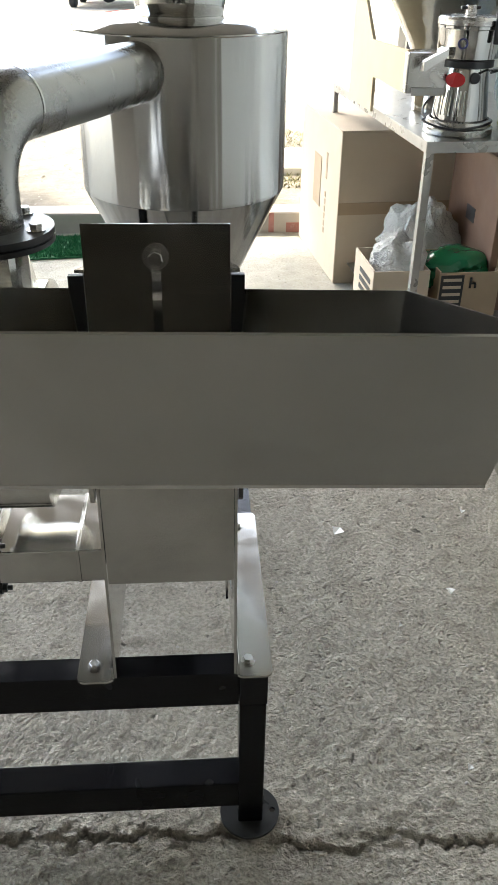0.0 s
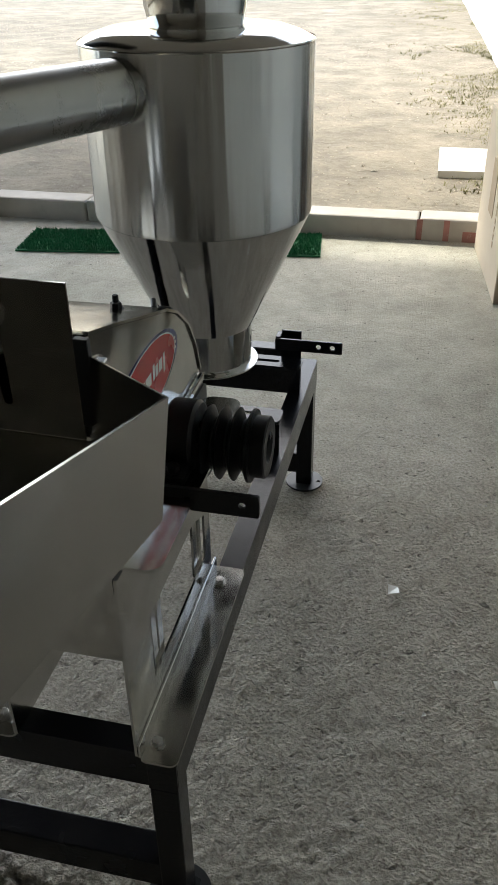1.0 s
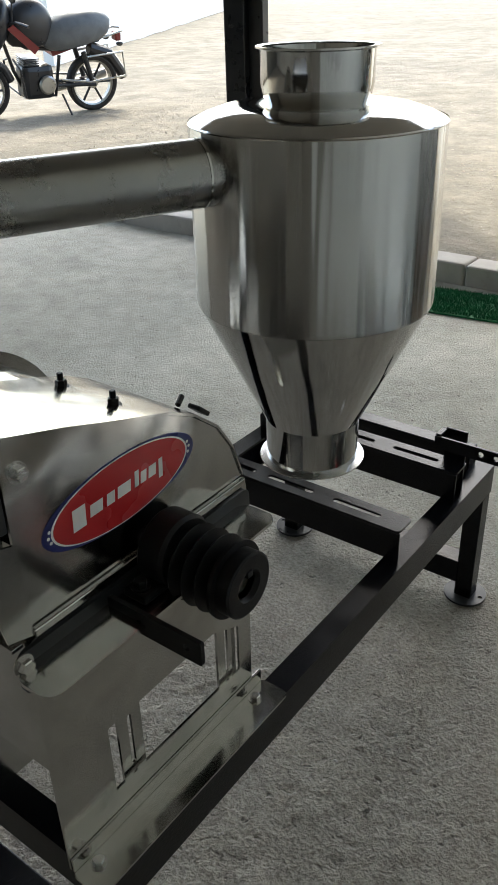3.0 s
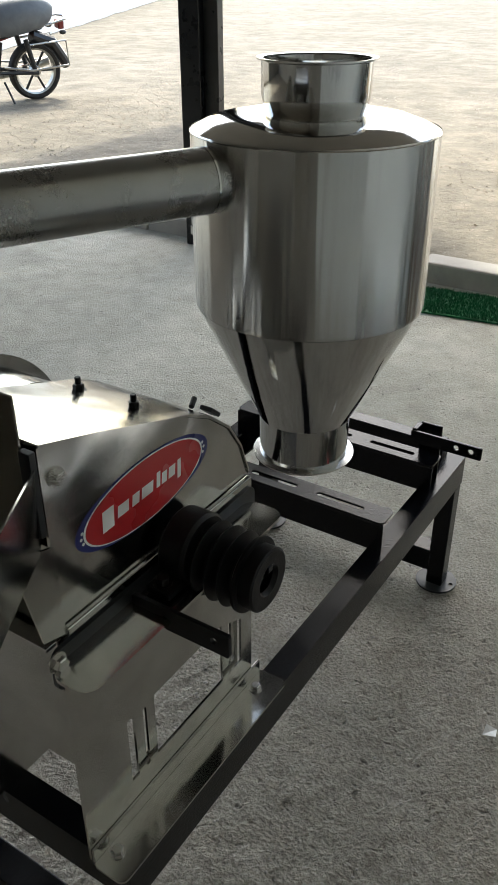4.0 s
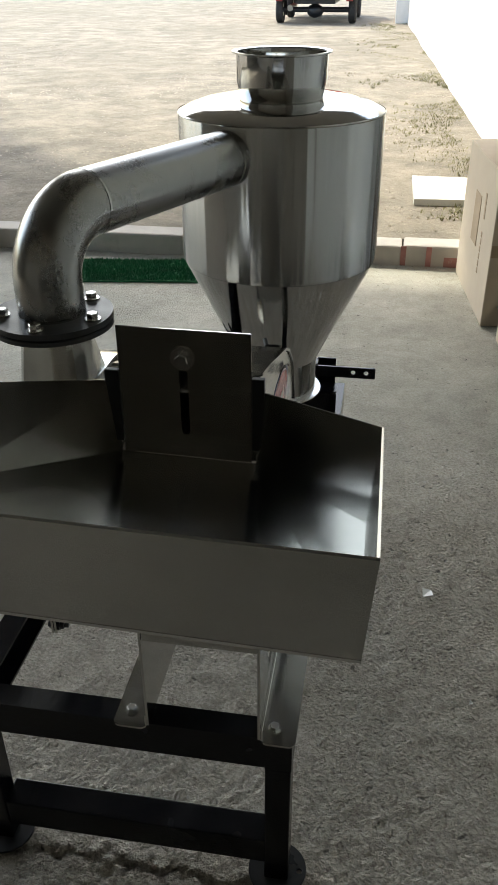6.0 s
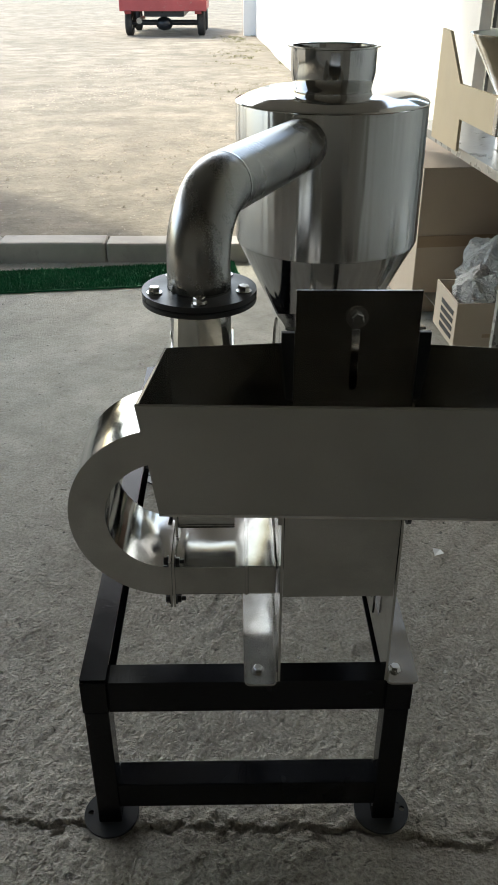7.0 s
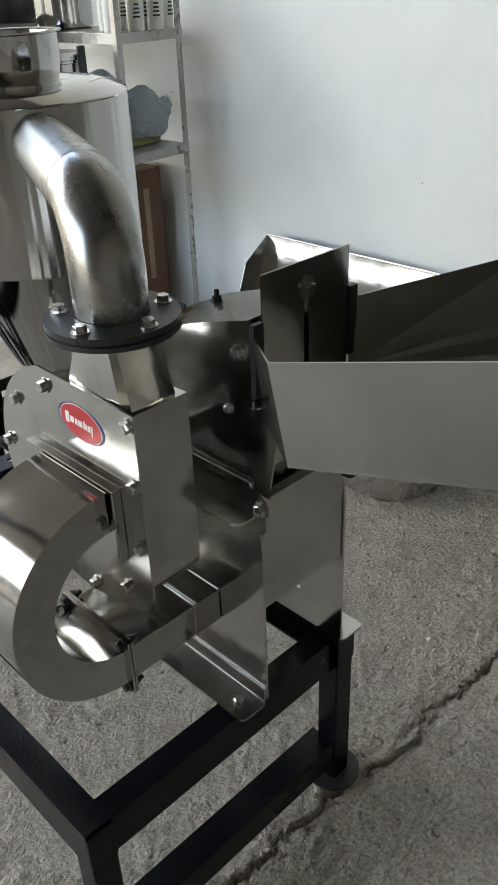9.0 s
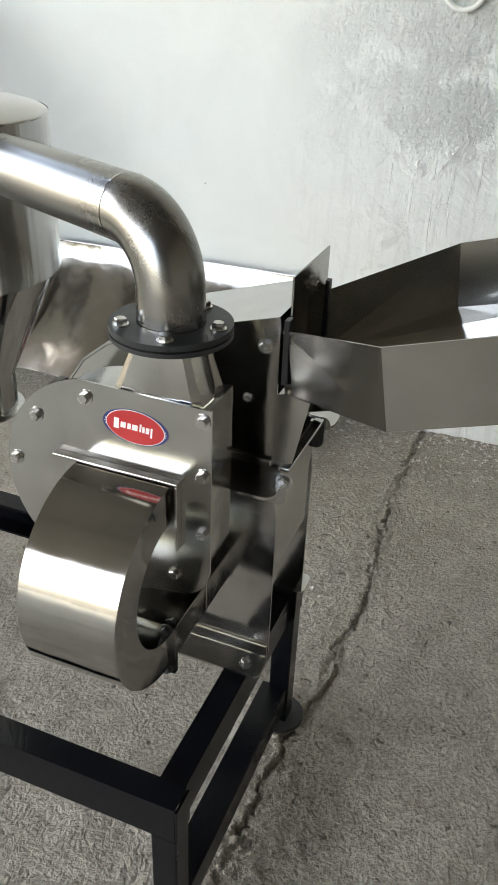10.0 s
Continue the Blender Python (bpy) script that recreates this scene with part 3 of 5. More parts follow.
    part("bracket_web", box(0.020, 0.032, 2.100, 2.136, TOP + 0.110, TOP + 0.146, 0.001), BLACK, st)
    return st


build_stand()

# ---- the mill ----
MX0, MX1 = -0.139, 0.048
mill = thing("hammer_mill", (-0.05, 1.15, 0.40), "stainless steel hammer mill with hinged hood, blower and cyclone", "pulveriser")

HOOD = [(0.957, 0.822), (0.957, 1.058), (1.04, 1.034), (1.117, 1.009), (1.205, 0.982), (1.250, 0.960), (1.295, 0.924), (1.325, 0.880), (1.345, 0.826)]


def build_mill():
    # hood: two side plates and a bent cover
    for x0, x1 in ((MX0, MX0 + 0.004), (MX1 - 0.004, MX1)):
        part("hood_side", sheet(HOOD, [], "x", x0, x1), MILL, mill)
    cover = bmesh.new()
    up = [Vector((0, y, z)) for y, z in HOOD[1:]]
    lo, hi = [], []
    for i, p in enumerate(up):
        lo.append((cover.verts.new((MX0 - 0.003, p.y, p.z + 0.0015)), cover.verts.new((MX1 + 0.003, p.y, p.z + 0.0015))))
        hi.append((cover.verts.new((MX0 - 0.003, p.y + 0.001, p.z + 0.0055)), cover.verts.new((MX1 + 0.003, p.y + 0.001, p.z + 0.0055))))
    for a, b_ in ((lo, lo), (hi, hi)):
        for i in range(len(up) - 1):
            cover.faces.new((a[i][0], a[i][1], a[i + 1][1], a[i + 1][0]))
    for i in range(len(up) - 1):
        cover.faces.new((lo[i][0], lo[i + 1][0], hi[i + 1][0], hi[i][0]))
        cover.faces.new((lo[i][1], hi[i][1], hi[i + 1][1], lo[i + 1][1]))
    cover.faces.new((lo[0][0], hi[0][0], hi[0][1], lo[0][1]))
    cover.faces.new((lo[-1][0], lo[-1][1], hi[-1][1], hi[-1][0]))
    part("hood_cover", cover, MILL, mill, angle=30)
    for x in (-0.097, -0.004):
        bolt(mill, (x, 1.166, 0.997), "z", 1, 0.0075, 0.009, IRON, True, 0.010)
    bolt(mill, (MX1, 0.978, 1.015), "x", 1, 0.009, 0.008)
    bolt(mill, (MX0, 0.978, 1.014), "x", -1, 0.009, 0.008)
    bolt(mill, (MX0, 1.003, 0.923), "x", -1, 0.006, 0.004)
    la = part("hood_latch", turned(box(-0.010, 0.010, -0.014, 0.014, 0, 0.007, 0.002), pose(0.02, 1.292, 0.942, -40, 0, 0)), DARKFL, mill, "small steel hood latch")
    part("latch_screw", turned(cyl((0, 0, 0), "z", 0.004, 0.018, 12, 0.001), pose(0.012, 1.262, 0.962, -70, 0, 20)), DARKFL, la)
    # seam strips where hood and base meet
    for x0, x1 in ((MX0 - 0.008, MX0), (MX1, MX1 + 0.008)):
        part("seam_strip", box(x0, x1, 0.958, 1.345, 0.812, 0.824, 0.002), MILL, mill)
    # base: side plates with a window, front and rear
    outer = [(0.945, 0.406), (0.945, 0.70), (0.955, 0.808), (1.353, 0.808), (1.353, 0.406)]
    win = [(1.040, 0.468), (1.040, 0.588), (1.262, 0.588), (1.322, 0.56), (1.322, 0.468)]
    part("base_side", sheet(outer, [win], "x", MX1 - 0.002, MX1 + 0.002), MILL, mill, "steel side plate with a cut-out window")
    part("base_side", sheet(outer, [[(1.165, 0.468), (1.165, 0.588), (1.262, 0.588), (1.322, 0.56), (1.322, 0.468)]], "x", MX0 - 0.002, MX0 + 0.002), MILL, mill)
    part("base_front", sheet([(MX0 + 0.003, 0.595), (MX1 - 0.003, 0.595), (MX1 - 0.003, 0.806), (MX0 + 0.003, 0.806)], [], "y", 0.948, 0.952), MILL, mill)
    chute = panel([(MX0 + 0.006, 0.953, 0.598), (MX1 - 0.006, 0.953, 0.598), (MX1 - 0.006, 1.10, 0.64), (MX0 + 0.006, 1.10, 0.64)], 0.003)
    part("base_bottom", chute, MILL, mill)
    part("base_rear", box(MX0 + 0.003, MX1 - 0.003, 1.345, 1.349, 0.55, 0.806), MILL, mill)
    part("chamber", lathe([(0.150, MX0 + 0.004), (0.150, MX1 - 0.004)], (0, 1.165, 0.75), 40, "x"), MILL, mill, "dull inner chamber drum")
    # feet angles bolted to the stand
    for xa, xb, s in ((MX1 + 0.002, 0.108, 1), (-0.200, MX0 - 0.002, -1)):
        b = sheet(rounded(xa, xb, 0.942, 1.378, 0.012), [], "z", TOP + 0.001, TOP + 0.005)
        xx = (MX1 + 0.0022, MX1 + 0.0062) if s > 0 else (MX0 - 0.0062, MX0 - 0.0022)
        box(xx[0], xx[1], 0.946, 1.374, TOP + 0.0052, TOP + 0.030, 0.001, b)
        part("foot_angle", b, PLATE, mill, "bright steel foot angle", angle=20)
        for y in (0.975, 1.335):
            bolt(mill, (0.07 if s > 0 else -0.175, y, TOP + 0.005), "z", 1, 0.0085, 0.007)
    # inner window brackets
    for y in (1.085, 1.30):
        part("window_bracket", sheet(rounded(y - 0.022, y + 0.022, 0.455, 0.595, 0.002), [rounded(y - 0.004, y + 0.004, 0.475, 0.57, 0.0035)], "x", MX1 - 0.010, MX1 - 0.006), MILL, mill, angle=20)
    # bearing shelf plates on both sides
    for s, xa, xb, ya, yb in ((1, MX1 + 0.009, 0.120, 0.917, 1.335), (-1, -0.198, MX0 - 0.009, 0.935, 1.13)):
        b = sheet(rounded(min(xa, xb), max(xa, xb), ya, yb, 0.02), [], "z", 0.783, 0.788)
        part("bearing_shelf", b, PLATE, mill, angle=20)
        xx = (MX1 + 0.0025, MX1 + 0.0085) if s > 0 else (MX0 - 0.0085, MX0 - 0.0025)
        part("side_bar", sheet(rounded(0.93, 1.352, 0.745, 0.806, 0.014), [], "x", xx[0], xx[1]), MILL if s < 0 else DARKFL, mill, angle=20)
        bolt(mill, (xx[1] if s > 0 else xx[0], 0.934, 0.793), "x", s, 0.010, 0.010)
    # hinge bar under the tray
    part("hinge_fold", box(MX0 + 0.002, MX1 - 0.002, 0.930, 0.9465, 0.803, 0.809, 0.001), MILL, mill)


build_mill()


def build_drive():
    sh = part("shaft", cyl((-0.25, 1.163, 0.815), "x", 0.0165, 0.435, 24, 0.001), BRIGHT, mill)
    b = lathe([(0.02, 0.06), (0.047, 0.06), (0.050, 0.064), (0.050, 0.096), (0.046, 0.101), (0.026, 0.103), (0.02, 0.100)], (0, 1.163, 0.822), 40, "x")
    box(0.062, 0.100, 1.085, 1.241, 0.789, 0.803, 0.004, b)
    part("bearing_block", b, IRON, mill, "black cast iron pillow block bearing")
    for y in (1.098, 1.228):
        bolt(mill, (0.081, y, 0.803), "z", 1, 0.009, 0.009, IRON)
    prof = [(0.018, 0.106), (0.030, 0.106)]
    x = 0.110
    prof += [(0.030, x)]
    for k in range(3):
        prof += [(0.049, x + 0.001), (0.051, x + 0.004), (0.035, x + 0.0115), (0.035, x + 0.0145)]
        x += 0.020
    prof += [(0.051, x + 0.003), (0.051, x + 0.007), (0.043, x + 0.008), (0.043, x + 0.026), (0.040, x + 0.028), (0.022, x + 0.028), (0.018, x + 0.022)]
    pu = part("pulley", lathe(prof, (0, 1.163, 0.815), 48, "x"), IRON, mill, "black grooved belt pulley", angle=28)
    part("hub_key", box(x + 0.015, x + 0.030, 1.158, 1.168, 0.829, 0.838, 0.001), IRON, pu)
    b = sheet(rounded(0.060, 0.205, 0.770, 0.803, 0.003), [circle(0.110, 0.786, 0.005, 12), circle(0.183, 0.787, 0.005, 12)], "y", 1.062, 1.068)
    part("guard_bracket", b, IRON, mill, "black flat bar with drilled holes", angle=20)


build_drive()


# ---- feed tray ----
def build_tray():
    t = 0.0022
    tr = thing("feed_tray", (-0.04, 0.7, 1.0), "open stainless steel feed tray with sloped floor", "feed tray")
    # upper rim and floor corners
    A = [(-0.283, 0.436, 1.214), (0.199, 0.432, 1.206), (0.201, 0.766, 1.107), (0.050, 0.953, 1.040), (-0.140, 0.953, 1.043), (-0.291, 0.778, 1.112)]
    B = [(-0.276, 0.487, 1.084), (0.194, 0.484, 1.073), (0.193, 0.752, 1.000), (0.046, 0.946, 0.938), (-0.136, 0.946, 0.942), (-0.283, 0.760, 0.999)]
    part("front_wall", panel([A[0], A[1], B[1], B[0]], t), TRAYM, tr)
    part("side_wall", panel([A[1], A[2], B[2], B[1]], t), TRAYM, tr)
    part("side_wall", panel([A[5], A[0], B[0], B[5]], t), TRAYM, tr)
    part("wing_wall", panel([A[2], A[3], B[3], B[2]], t), TRAYM, tr)
    part("wing_wall", panel([A[4], A[5], B[5], B[4]], t), TRAYM, tr)
    part("tray_floor", panel([B[0], B[1], B[2], B[3], B[4], B[5]], -t), TRAYM, tr, "scratched bright steel tray floor")
    # throat below the floor, into the mill
    part("throat", panel([(MX0 + 0.003, 0.957, 0.935), (MX1 - 0.003, 0.957, 0.935), (MX1 - 0.003, 0.957, 0.812), (MX0 + 0.003, 0.957, 0.812)], t), TRAYM, tr)
    for s in (0, 1):
        x = MX1 + 0.001 if s else MX0 - 0.004
        part("cheek", sheet([(0.80 + 0.1, 0.955), (0.958, 0.938), (0.958, 0.815), (0.925, 0.825)], [], "x", x, x + 0.003), TRAYM, tr)
    ga = thing("feed_gate", (-0.045, 0.95, 0.98), "sliding steel feed gate with slot and clamping bolt", "gate")
    out = [(-0.129, 0.944), (0.039, 0.940), (0.039, 1.120), (-0.129, 1.121)]
    part("gate_plate", sheet(out, [rounded(-0.052, -0.041, 0.975, 1.098, 0.0055)], "y", 0.9440, 0.9465), GATEM, ga, angle=20)
    # dark strip fills what is only a shaded gap beside the gate; mirrored right
    part("gate_gap_strip", box(-0.148, -0.130, 0.9405, 0.949, 0.96, 1.062, 0.001), DARKFL, ga)
    part("gate_gap_strip", box(0.040, 0.056, 0.9405, 0.949, 0.96, 1.062, 0.001), DARKFL, ga)
    bolt(ga, (-0.0465, 0.944, 1.083), "y", -1, 0.009, 0.008, None, True, 0.0, "clamp_bolt", "hexagon clamping bolt with large washer")
    part("washer", cyl((-0.0465, 0.9415, 1.083), "y", 0.0155, 0.0025, 24), BRIGHT, ga)


build_tray()


# ---- blower, elbow, pipe, cyclone ----
def arc(cy, cz, r, a0, a1, n):
    return [(cy + r * math.cos(radians(a0 + (a1 - a0) * i / n)), cz + r * math.sin(radians(a0 + (a1 - a0) * i / n))) for i in range(n + 1)]


def build_blower():
    bl = thing("blower", (-0.27, 1.14, 0.70), "stainless steel blower casing with bolted cover plate", "blower")
    cy, cz = 1.153, 0.813
    prof = [(0.998, 0.978)] + arc(cy, cz, 0.160, 84, -112, 34) + arc(1.043, 0.722, 0.045, 250, 180, 6)
    part("casing", sheet(prof, [], "x", -0.3055, -0.214), MILL, bl, angle=25)
    pl = [(0.988, 0.984)] + arc(cy, cz, 0.180, 76, -112, 36) + arc(1.048, 0.712, 0.060, 255, 180, 8)
    inlet = [(1.06, 0.808), (1.06, 0.850), (1.185, 0.850), (1.185, 0.808)]
    part("cover_plate", sheet(pl, [inlet], "x", -0.3095, -0.3060), PLATE, bl, "thin bolted cover plate", angle=25)
    for y, z in ((1.001, 0.966), (1.001, 0.878), (1.001, 0.780), (1.046, 0.691), (1.131, 0.650), (1.184, 0.962), (1.271, 0.914), (1.316, 0.829), (1.250, 0.69)):
        bolt(bl, (-0.3095, y, z), "x", -1, 0.0085, 0.007)
    # square to round outlet
    b = bmesh.new()
    n = 32
    lo, hi = [], []
    for i in range(n):
        a = 2 * math.pi * (i + 0.5) / n
        cx, sy = math.cos(a), math.sin(a)
        k = 1 / max(abs(cx), abs(sy))
        lo.append(b.verts.new((-0.2598 + 0.0448 * cx * k, 1.078 + 0.079 * sy * k, 0.948)))
        hi.append(b.verts.new((-0.263 + 0.046 * cx, 1.070 + 0.046 * sy, 1.071)))
    for i in range(n):
        b.faces.new((lo[i], lo[(i + 1) % n], hi[(i + 1) % n], hi[i]))
    part("outlet_transition", b, MILL, bl, angle=28)
    # gasket and two flanges
    fl = sheet(circle(-0.263, 1.070, 0.0845, 48), [circle(-0.263, 1.070, 0.045, 32)], "z", 1.0640, 1.0705)
    part("flange", fl, DARKFL, bl, angle=25)
    # duct from the mill and the elbow up into the cover plate
    y0, y1 = 1.045, 1.200
    cx, czz, ro, ri, n = -0.325, 0.688, 0.169, 0.107, 40
    part("duct", box(cx + 0.0005, MX0 - 0.003, y0, y1, czz - ro, czz - ri, 0.002), ELBOW, bl)
    part("duct_seam", box(-0.197, -0.191, y0 - 0.001, y1 + 0.001, czz - ro - 0.001, czz - ri + 0.002, 0.001), MILL, bl)
    eb = bmesh.new()
    rows = []
    for i in range(-1, n + 1):
        a = radians(90 + 180 * max(i, 0) / n)
        c, s = math.cos(a), math.sin(a)
        dx = 0.0102 if i < 0 else 0.0
        rows.append([eb.verts.new((cx + dx + r * c, y, czz + r * s)) for r, y in ((ro, y0), (ro, y1), (ri, y1), (ri, y0))])
    for p, q in zip(rows, rows[1:]):
        for k in range(4):
            eb.faces.new((p[k], p[(k + 1) % 4], q[(k + 1) % 4], q[k]))
    part("elbow", eb, ELBOW, bl, "mirror-bright rectangular steel return elbow", angle=30)
    # clamping flange pair between duct and elbow, and the angle frame at the plate
    zl, zu = czz - ro - 0.022, czz - ri + 0.016
    for x in (cx - 0.005, cx + 0.0006):
        out = [(y0 - 0.007, zl), (y1 + 0.007, zl), (y1 + 0.007, zu), (y0 - 0.007, zu)]
        inn = [(y0 + 0.0005, czz - ro + 0.0005), (y1 - 0.0005, czz - ro + 0.0005), (y1 - 0.0005, czz - ri - 0.0005), (y0 + 0.0005, czz - ri - 0.0005)]
        part("clamp_flange", sheet(out, [inn], "x", x, x + 0.0042), MILL, bl, angle=20)
    for y, z in ((y0 + 0.006, zl + 0.009), (y0 + 0.006, zu - 0.007), (y1 - 0.004, zu - 0.007)):
        bolt(bl, (cx - 0.005, y, z), "x", -1, 0.0075, 0.007, DARKFL)
        bolt(bl, (cx + 0.005, y, z), "x", 1, 0.0075, 0.007, DARKFL, True, 0.008)
    part("frame_angle", box(-0.324, -0.3097, 1.034, 1.240, 0.8585, 0.863, 0.001), MILL, bl)
    part("frame_angle", box(-0.324, -0.3097, 1.034, 1.0385, 0.745, 0.858, 0.001), MILL, bl)
    return bl


BLOWER = build_blower()


def build_pipe():
    pi = thing("discharge_pipe", (-0.263, 1.07, 1.07), "bent stainless steel pipe from blower flange to cyclone", "pipe")
    fl = sheet(circle(-0.263, 1.070, 0.0845, 48), [circle(-0.263, 1.070, 0.0455, 32)], "z", 1.0735, 1.0815)
    part("flange", fl, DARKFL, pi, "round dark flange with hexagon bolts", angle=25)
    part("gasket", sheet(circle(-0.263, 1.070, 0.0825, 40), [circle(-0.263, 1.070, 0.047, 32)], "z", 1.0707, 1.0733), IRON, pi, angle=25)
    for k in range(5):
        a = radians(200 + 72 * k)
        bolt(pi, (-0.263 + 0.068 * math.cos(a), 1.070 + 0.068 * math.sin(a), 1.0815), "z", 1, 0.0085, 0.008)
    p0 = Vector((-0.263, 1.070, 1.072))
    end = Vector((-0.072, 1.50, 1.212))
    d = (end - Vector((-0.263, 1.070, 1.212)))
    d.z = 0
    d.normalize()
    R, zt = 0.088, 1.213
    pts = [p0, p0 + Vector((0, 0, zt - R - p0.z))]
    n = 16
    for i in range(1, n + 1):
        a = radians(90 * i / n)
        pts.append(Vector((p0.x, p0.y, zt - R)) + d * R * (1 - math.cos(a)) + Vector((0, 0, R * math.sin(a))))
    part("elbow", sweep(pts, 0.0465, 36, None, False), PIPE, pi, angle=60)
    a0 = pts[-1] - d * 0.001
    part("straight", sweep([a0, a0 + d * 0.1, end + d * 0.02], 0.0465, 36, None, False), PIPE, pi, angle=60)
    for q, dd in ((p0 + Vector((0, 0, 0.0095)), Vector((0, 0, 1))), (a0, d), (end - d * 0.055, d)):
        part("weld_bead", sweep([q, q + dd * 0.003], 0.0475, 36, None, False), MILL, pi, angle=60)
    return end


build_pipe()
CX, CY = -0.018, 1.638


def build_cyclone():
    cy = thing("cyclone", (CX, CY, 0.70), "mirror-polished stainless steel cyclone hung on its pipe", "cyclone")
    part("barrel", lathe([(0.1885, 0.995), (0.1900, 1.002), (0.1895, 1.262), (0.1885, 1.266)], (CX, CY, 0), 96), ROLLED, cy, angle=25)
    part("cone", lathe([(0.0812, 0.779), (0.1882, 0.9945)], (CX, CY, 0), 96), POLISH, cy, angle=25)
    part("lid", lathe([(0.189, 1.2665), (0.165, 1.278), (0.135, 1.286), (0.10, 1.288), (0.074, 1.286)], (CX, CY, 0), 96), POLISH, cy)
    part("seam_bead", lathe([(0.1892, 1.2635), (0.1905, 1.2655), (0.1890, 1.2675)], (CX, CY, 0), 96), MILL, cy)
    col = part("bottom_collar", lathe([(0.0795, 0.702), (0.0805, 0.702), (0.0812, 0.78), (0.0795, 0.78)], (CX, CY, 0), 64), POLISH, cy)
    part("collar_rim", lathe([(0.080, 0.7005), (0.0915, 0.700), (0.0925, 0.703), (0.080, 0.705)], (CX, CY, 0), 64), BRIGHT, col)
    neck = part("outlet_neck", lathe([(0.0745, 1.22), (0.0755, 1.284), (0.0762, 1.290), (0.0818, 1.314), (0.0822, 1.360), (0.0802, 1.360), (0.0740, 1.28), (0.0730, 1.22)], (CX, CY, 0), 64), POLISH, cy, "polished round outlet neck", angle=25)
    part("neck_rim", lathe([(0.0815, 1.3585), (0.0890, 1.361), (0.0890, 1.3635), (0.0800, 1.3625)], (CX, CY, 0), 64), BRIGHT, neck)


build_cyclone()


# ---- labels on the machine ----
def ellipse(cy, cz, a, b, n=48, tilt=0.0):
    out = []
    for i in range(n):
        t = 2 * math.pi * i / n
        u, w = a * math.cos(t), b * math.sin(t)
        out.append((cy + u * math.cos(tilt) - w * math.sin(tilt), cz + u * math.sin(tilt) + w * math.cos(tilt)))
    return out


def build_label(parent, x, s, cy, cz, a, b, tilt, flip):
    """An oval red label with white rim and blue ends; its lettering is plain bars."""
    e = 0.0005 * s
    lab = part("oval_label", sheet(ellipse(cy, cz, a, b, 48, tilt), [], "x", x, x + e), BLUE, parent, "oval red, white and blue label", angle=20)
    part("rim", sheet(ellipse(cy, cz, a * 0.90, b * 0.975, 48, tilt), [], "x", x + e, x + 1.6 * e), WHITE, lab, angle=20)
    part("red_field", sheet(ellipse(cy, cz, a * 0.875, b * 0.94, 48, tilt), [], "x", x + 1.6 * e, x + 2.3 * e), RED, lab, angle=20)
    rnd = random.Random(4)
    u = -0.66
    for k in range(8):
        w = (0.20, 0.20, 0.13, 0.22, 0.07, 0.10, 0.13, 0.07)[k]
        h = (0.62, 0.34, 0.34, 0.34, 0.46, 0.34, 0.34, 0.58)[k]
        o = (0.02, 0, 0, 0, 0.06, 0, 0, -0.08)[k]
        u0, u1 = u * a * flip, (u + w * 0.78) * a * flip
        w0, w1 = (o - h / 2) * b, (o + h / 2) * b
        pts = []
        for uu, ww in ((u0, w0), (u1, w0), (u1 + 0.02 * a * flip, w1), (u0 + 0.02 * a * flip, w1)):
            pts.append((cy + uu * math.cos(tilt) - ww * math.sin(tilt), cz + uu * math.sin(tilt) + ww * math.cos(tilt)))
        part("lettering_bar", sheet(pts, [], "x", x + 2.3 * e, x + 3.0 * e), WHITE, lab, angle=20)
        u += w + 0.01
    for sd in (-1, 1):
        for k in range(3):
            uu, ww = sd * a * (0.93 - 0.02 * abs(k - 1)), (k - 1) * b * 0.16 + b * 0.18 * (-1 if flip > 0 else 1) * 0
            part("star_dot", sheet(circle(cy + uu * math.cos(tilt) - ww * math.sin(tilt), cz + uu * math.sin(tilt) + ww * math.cos(tilt), a * 0.018, 6), [], "x", x + e, x + 1.7 * e), WHITE, lab, angle=20)


build_label(mill, MX1 + 0.0003, 1, 1.119, 0.922, 0.127, 0.0455, 0.03, 1)
build_label(BLOWER, -0.3096, -1, 1.105, 0.932, 0.052, 0.027, 0.03, -1)


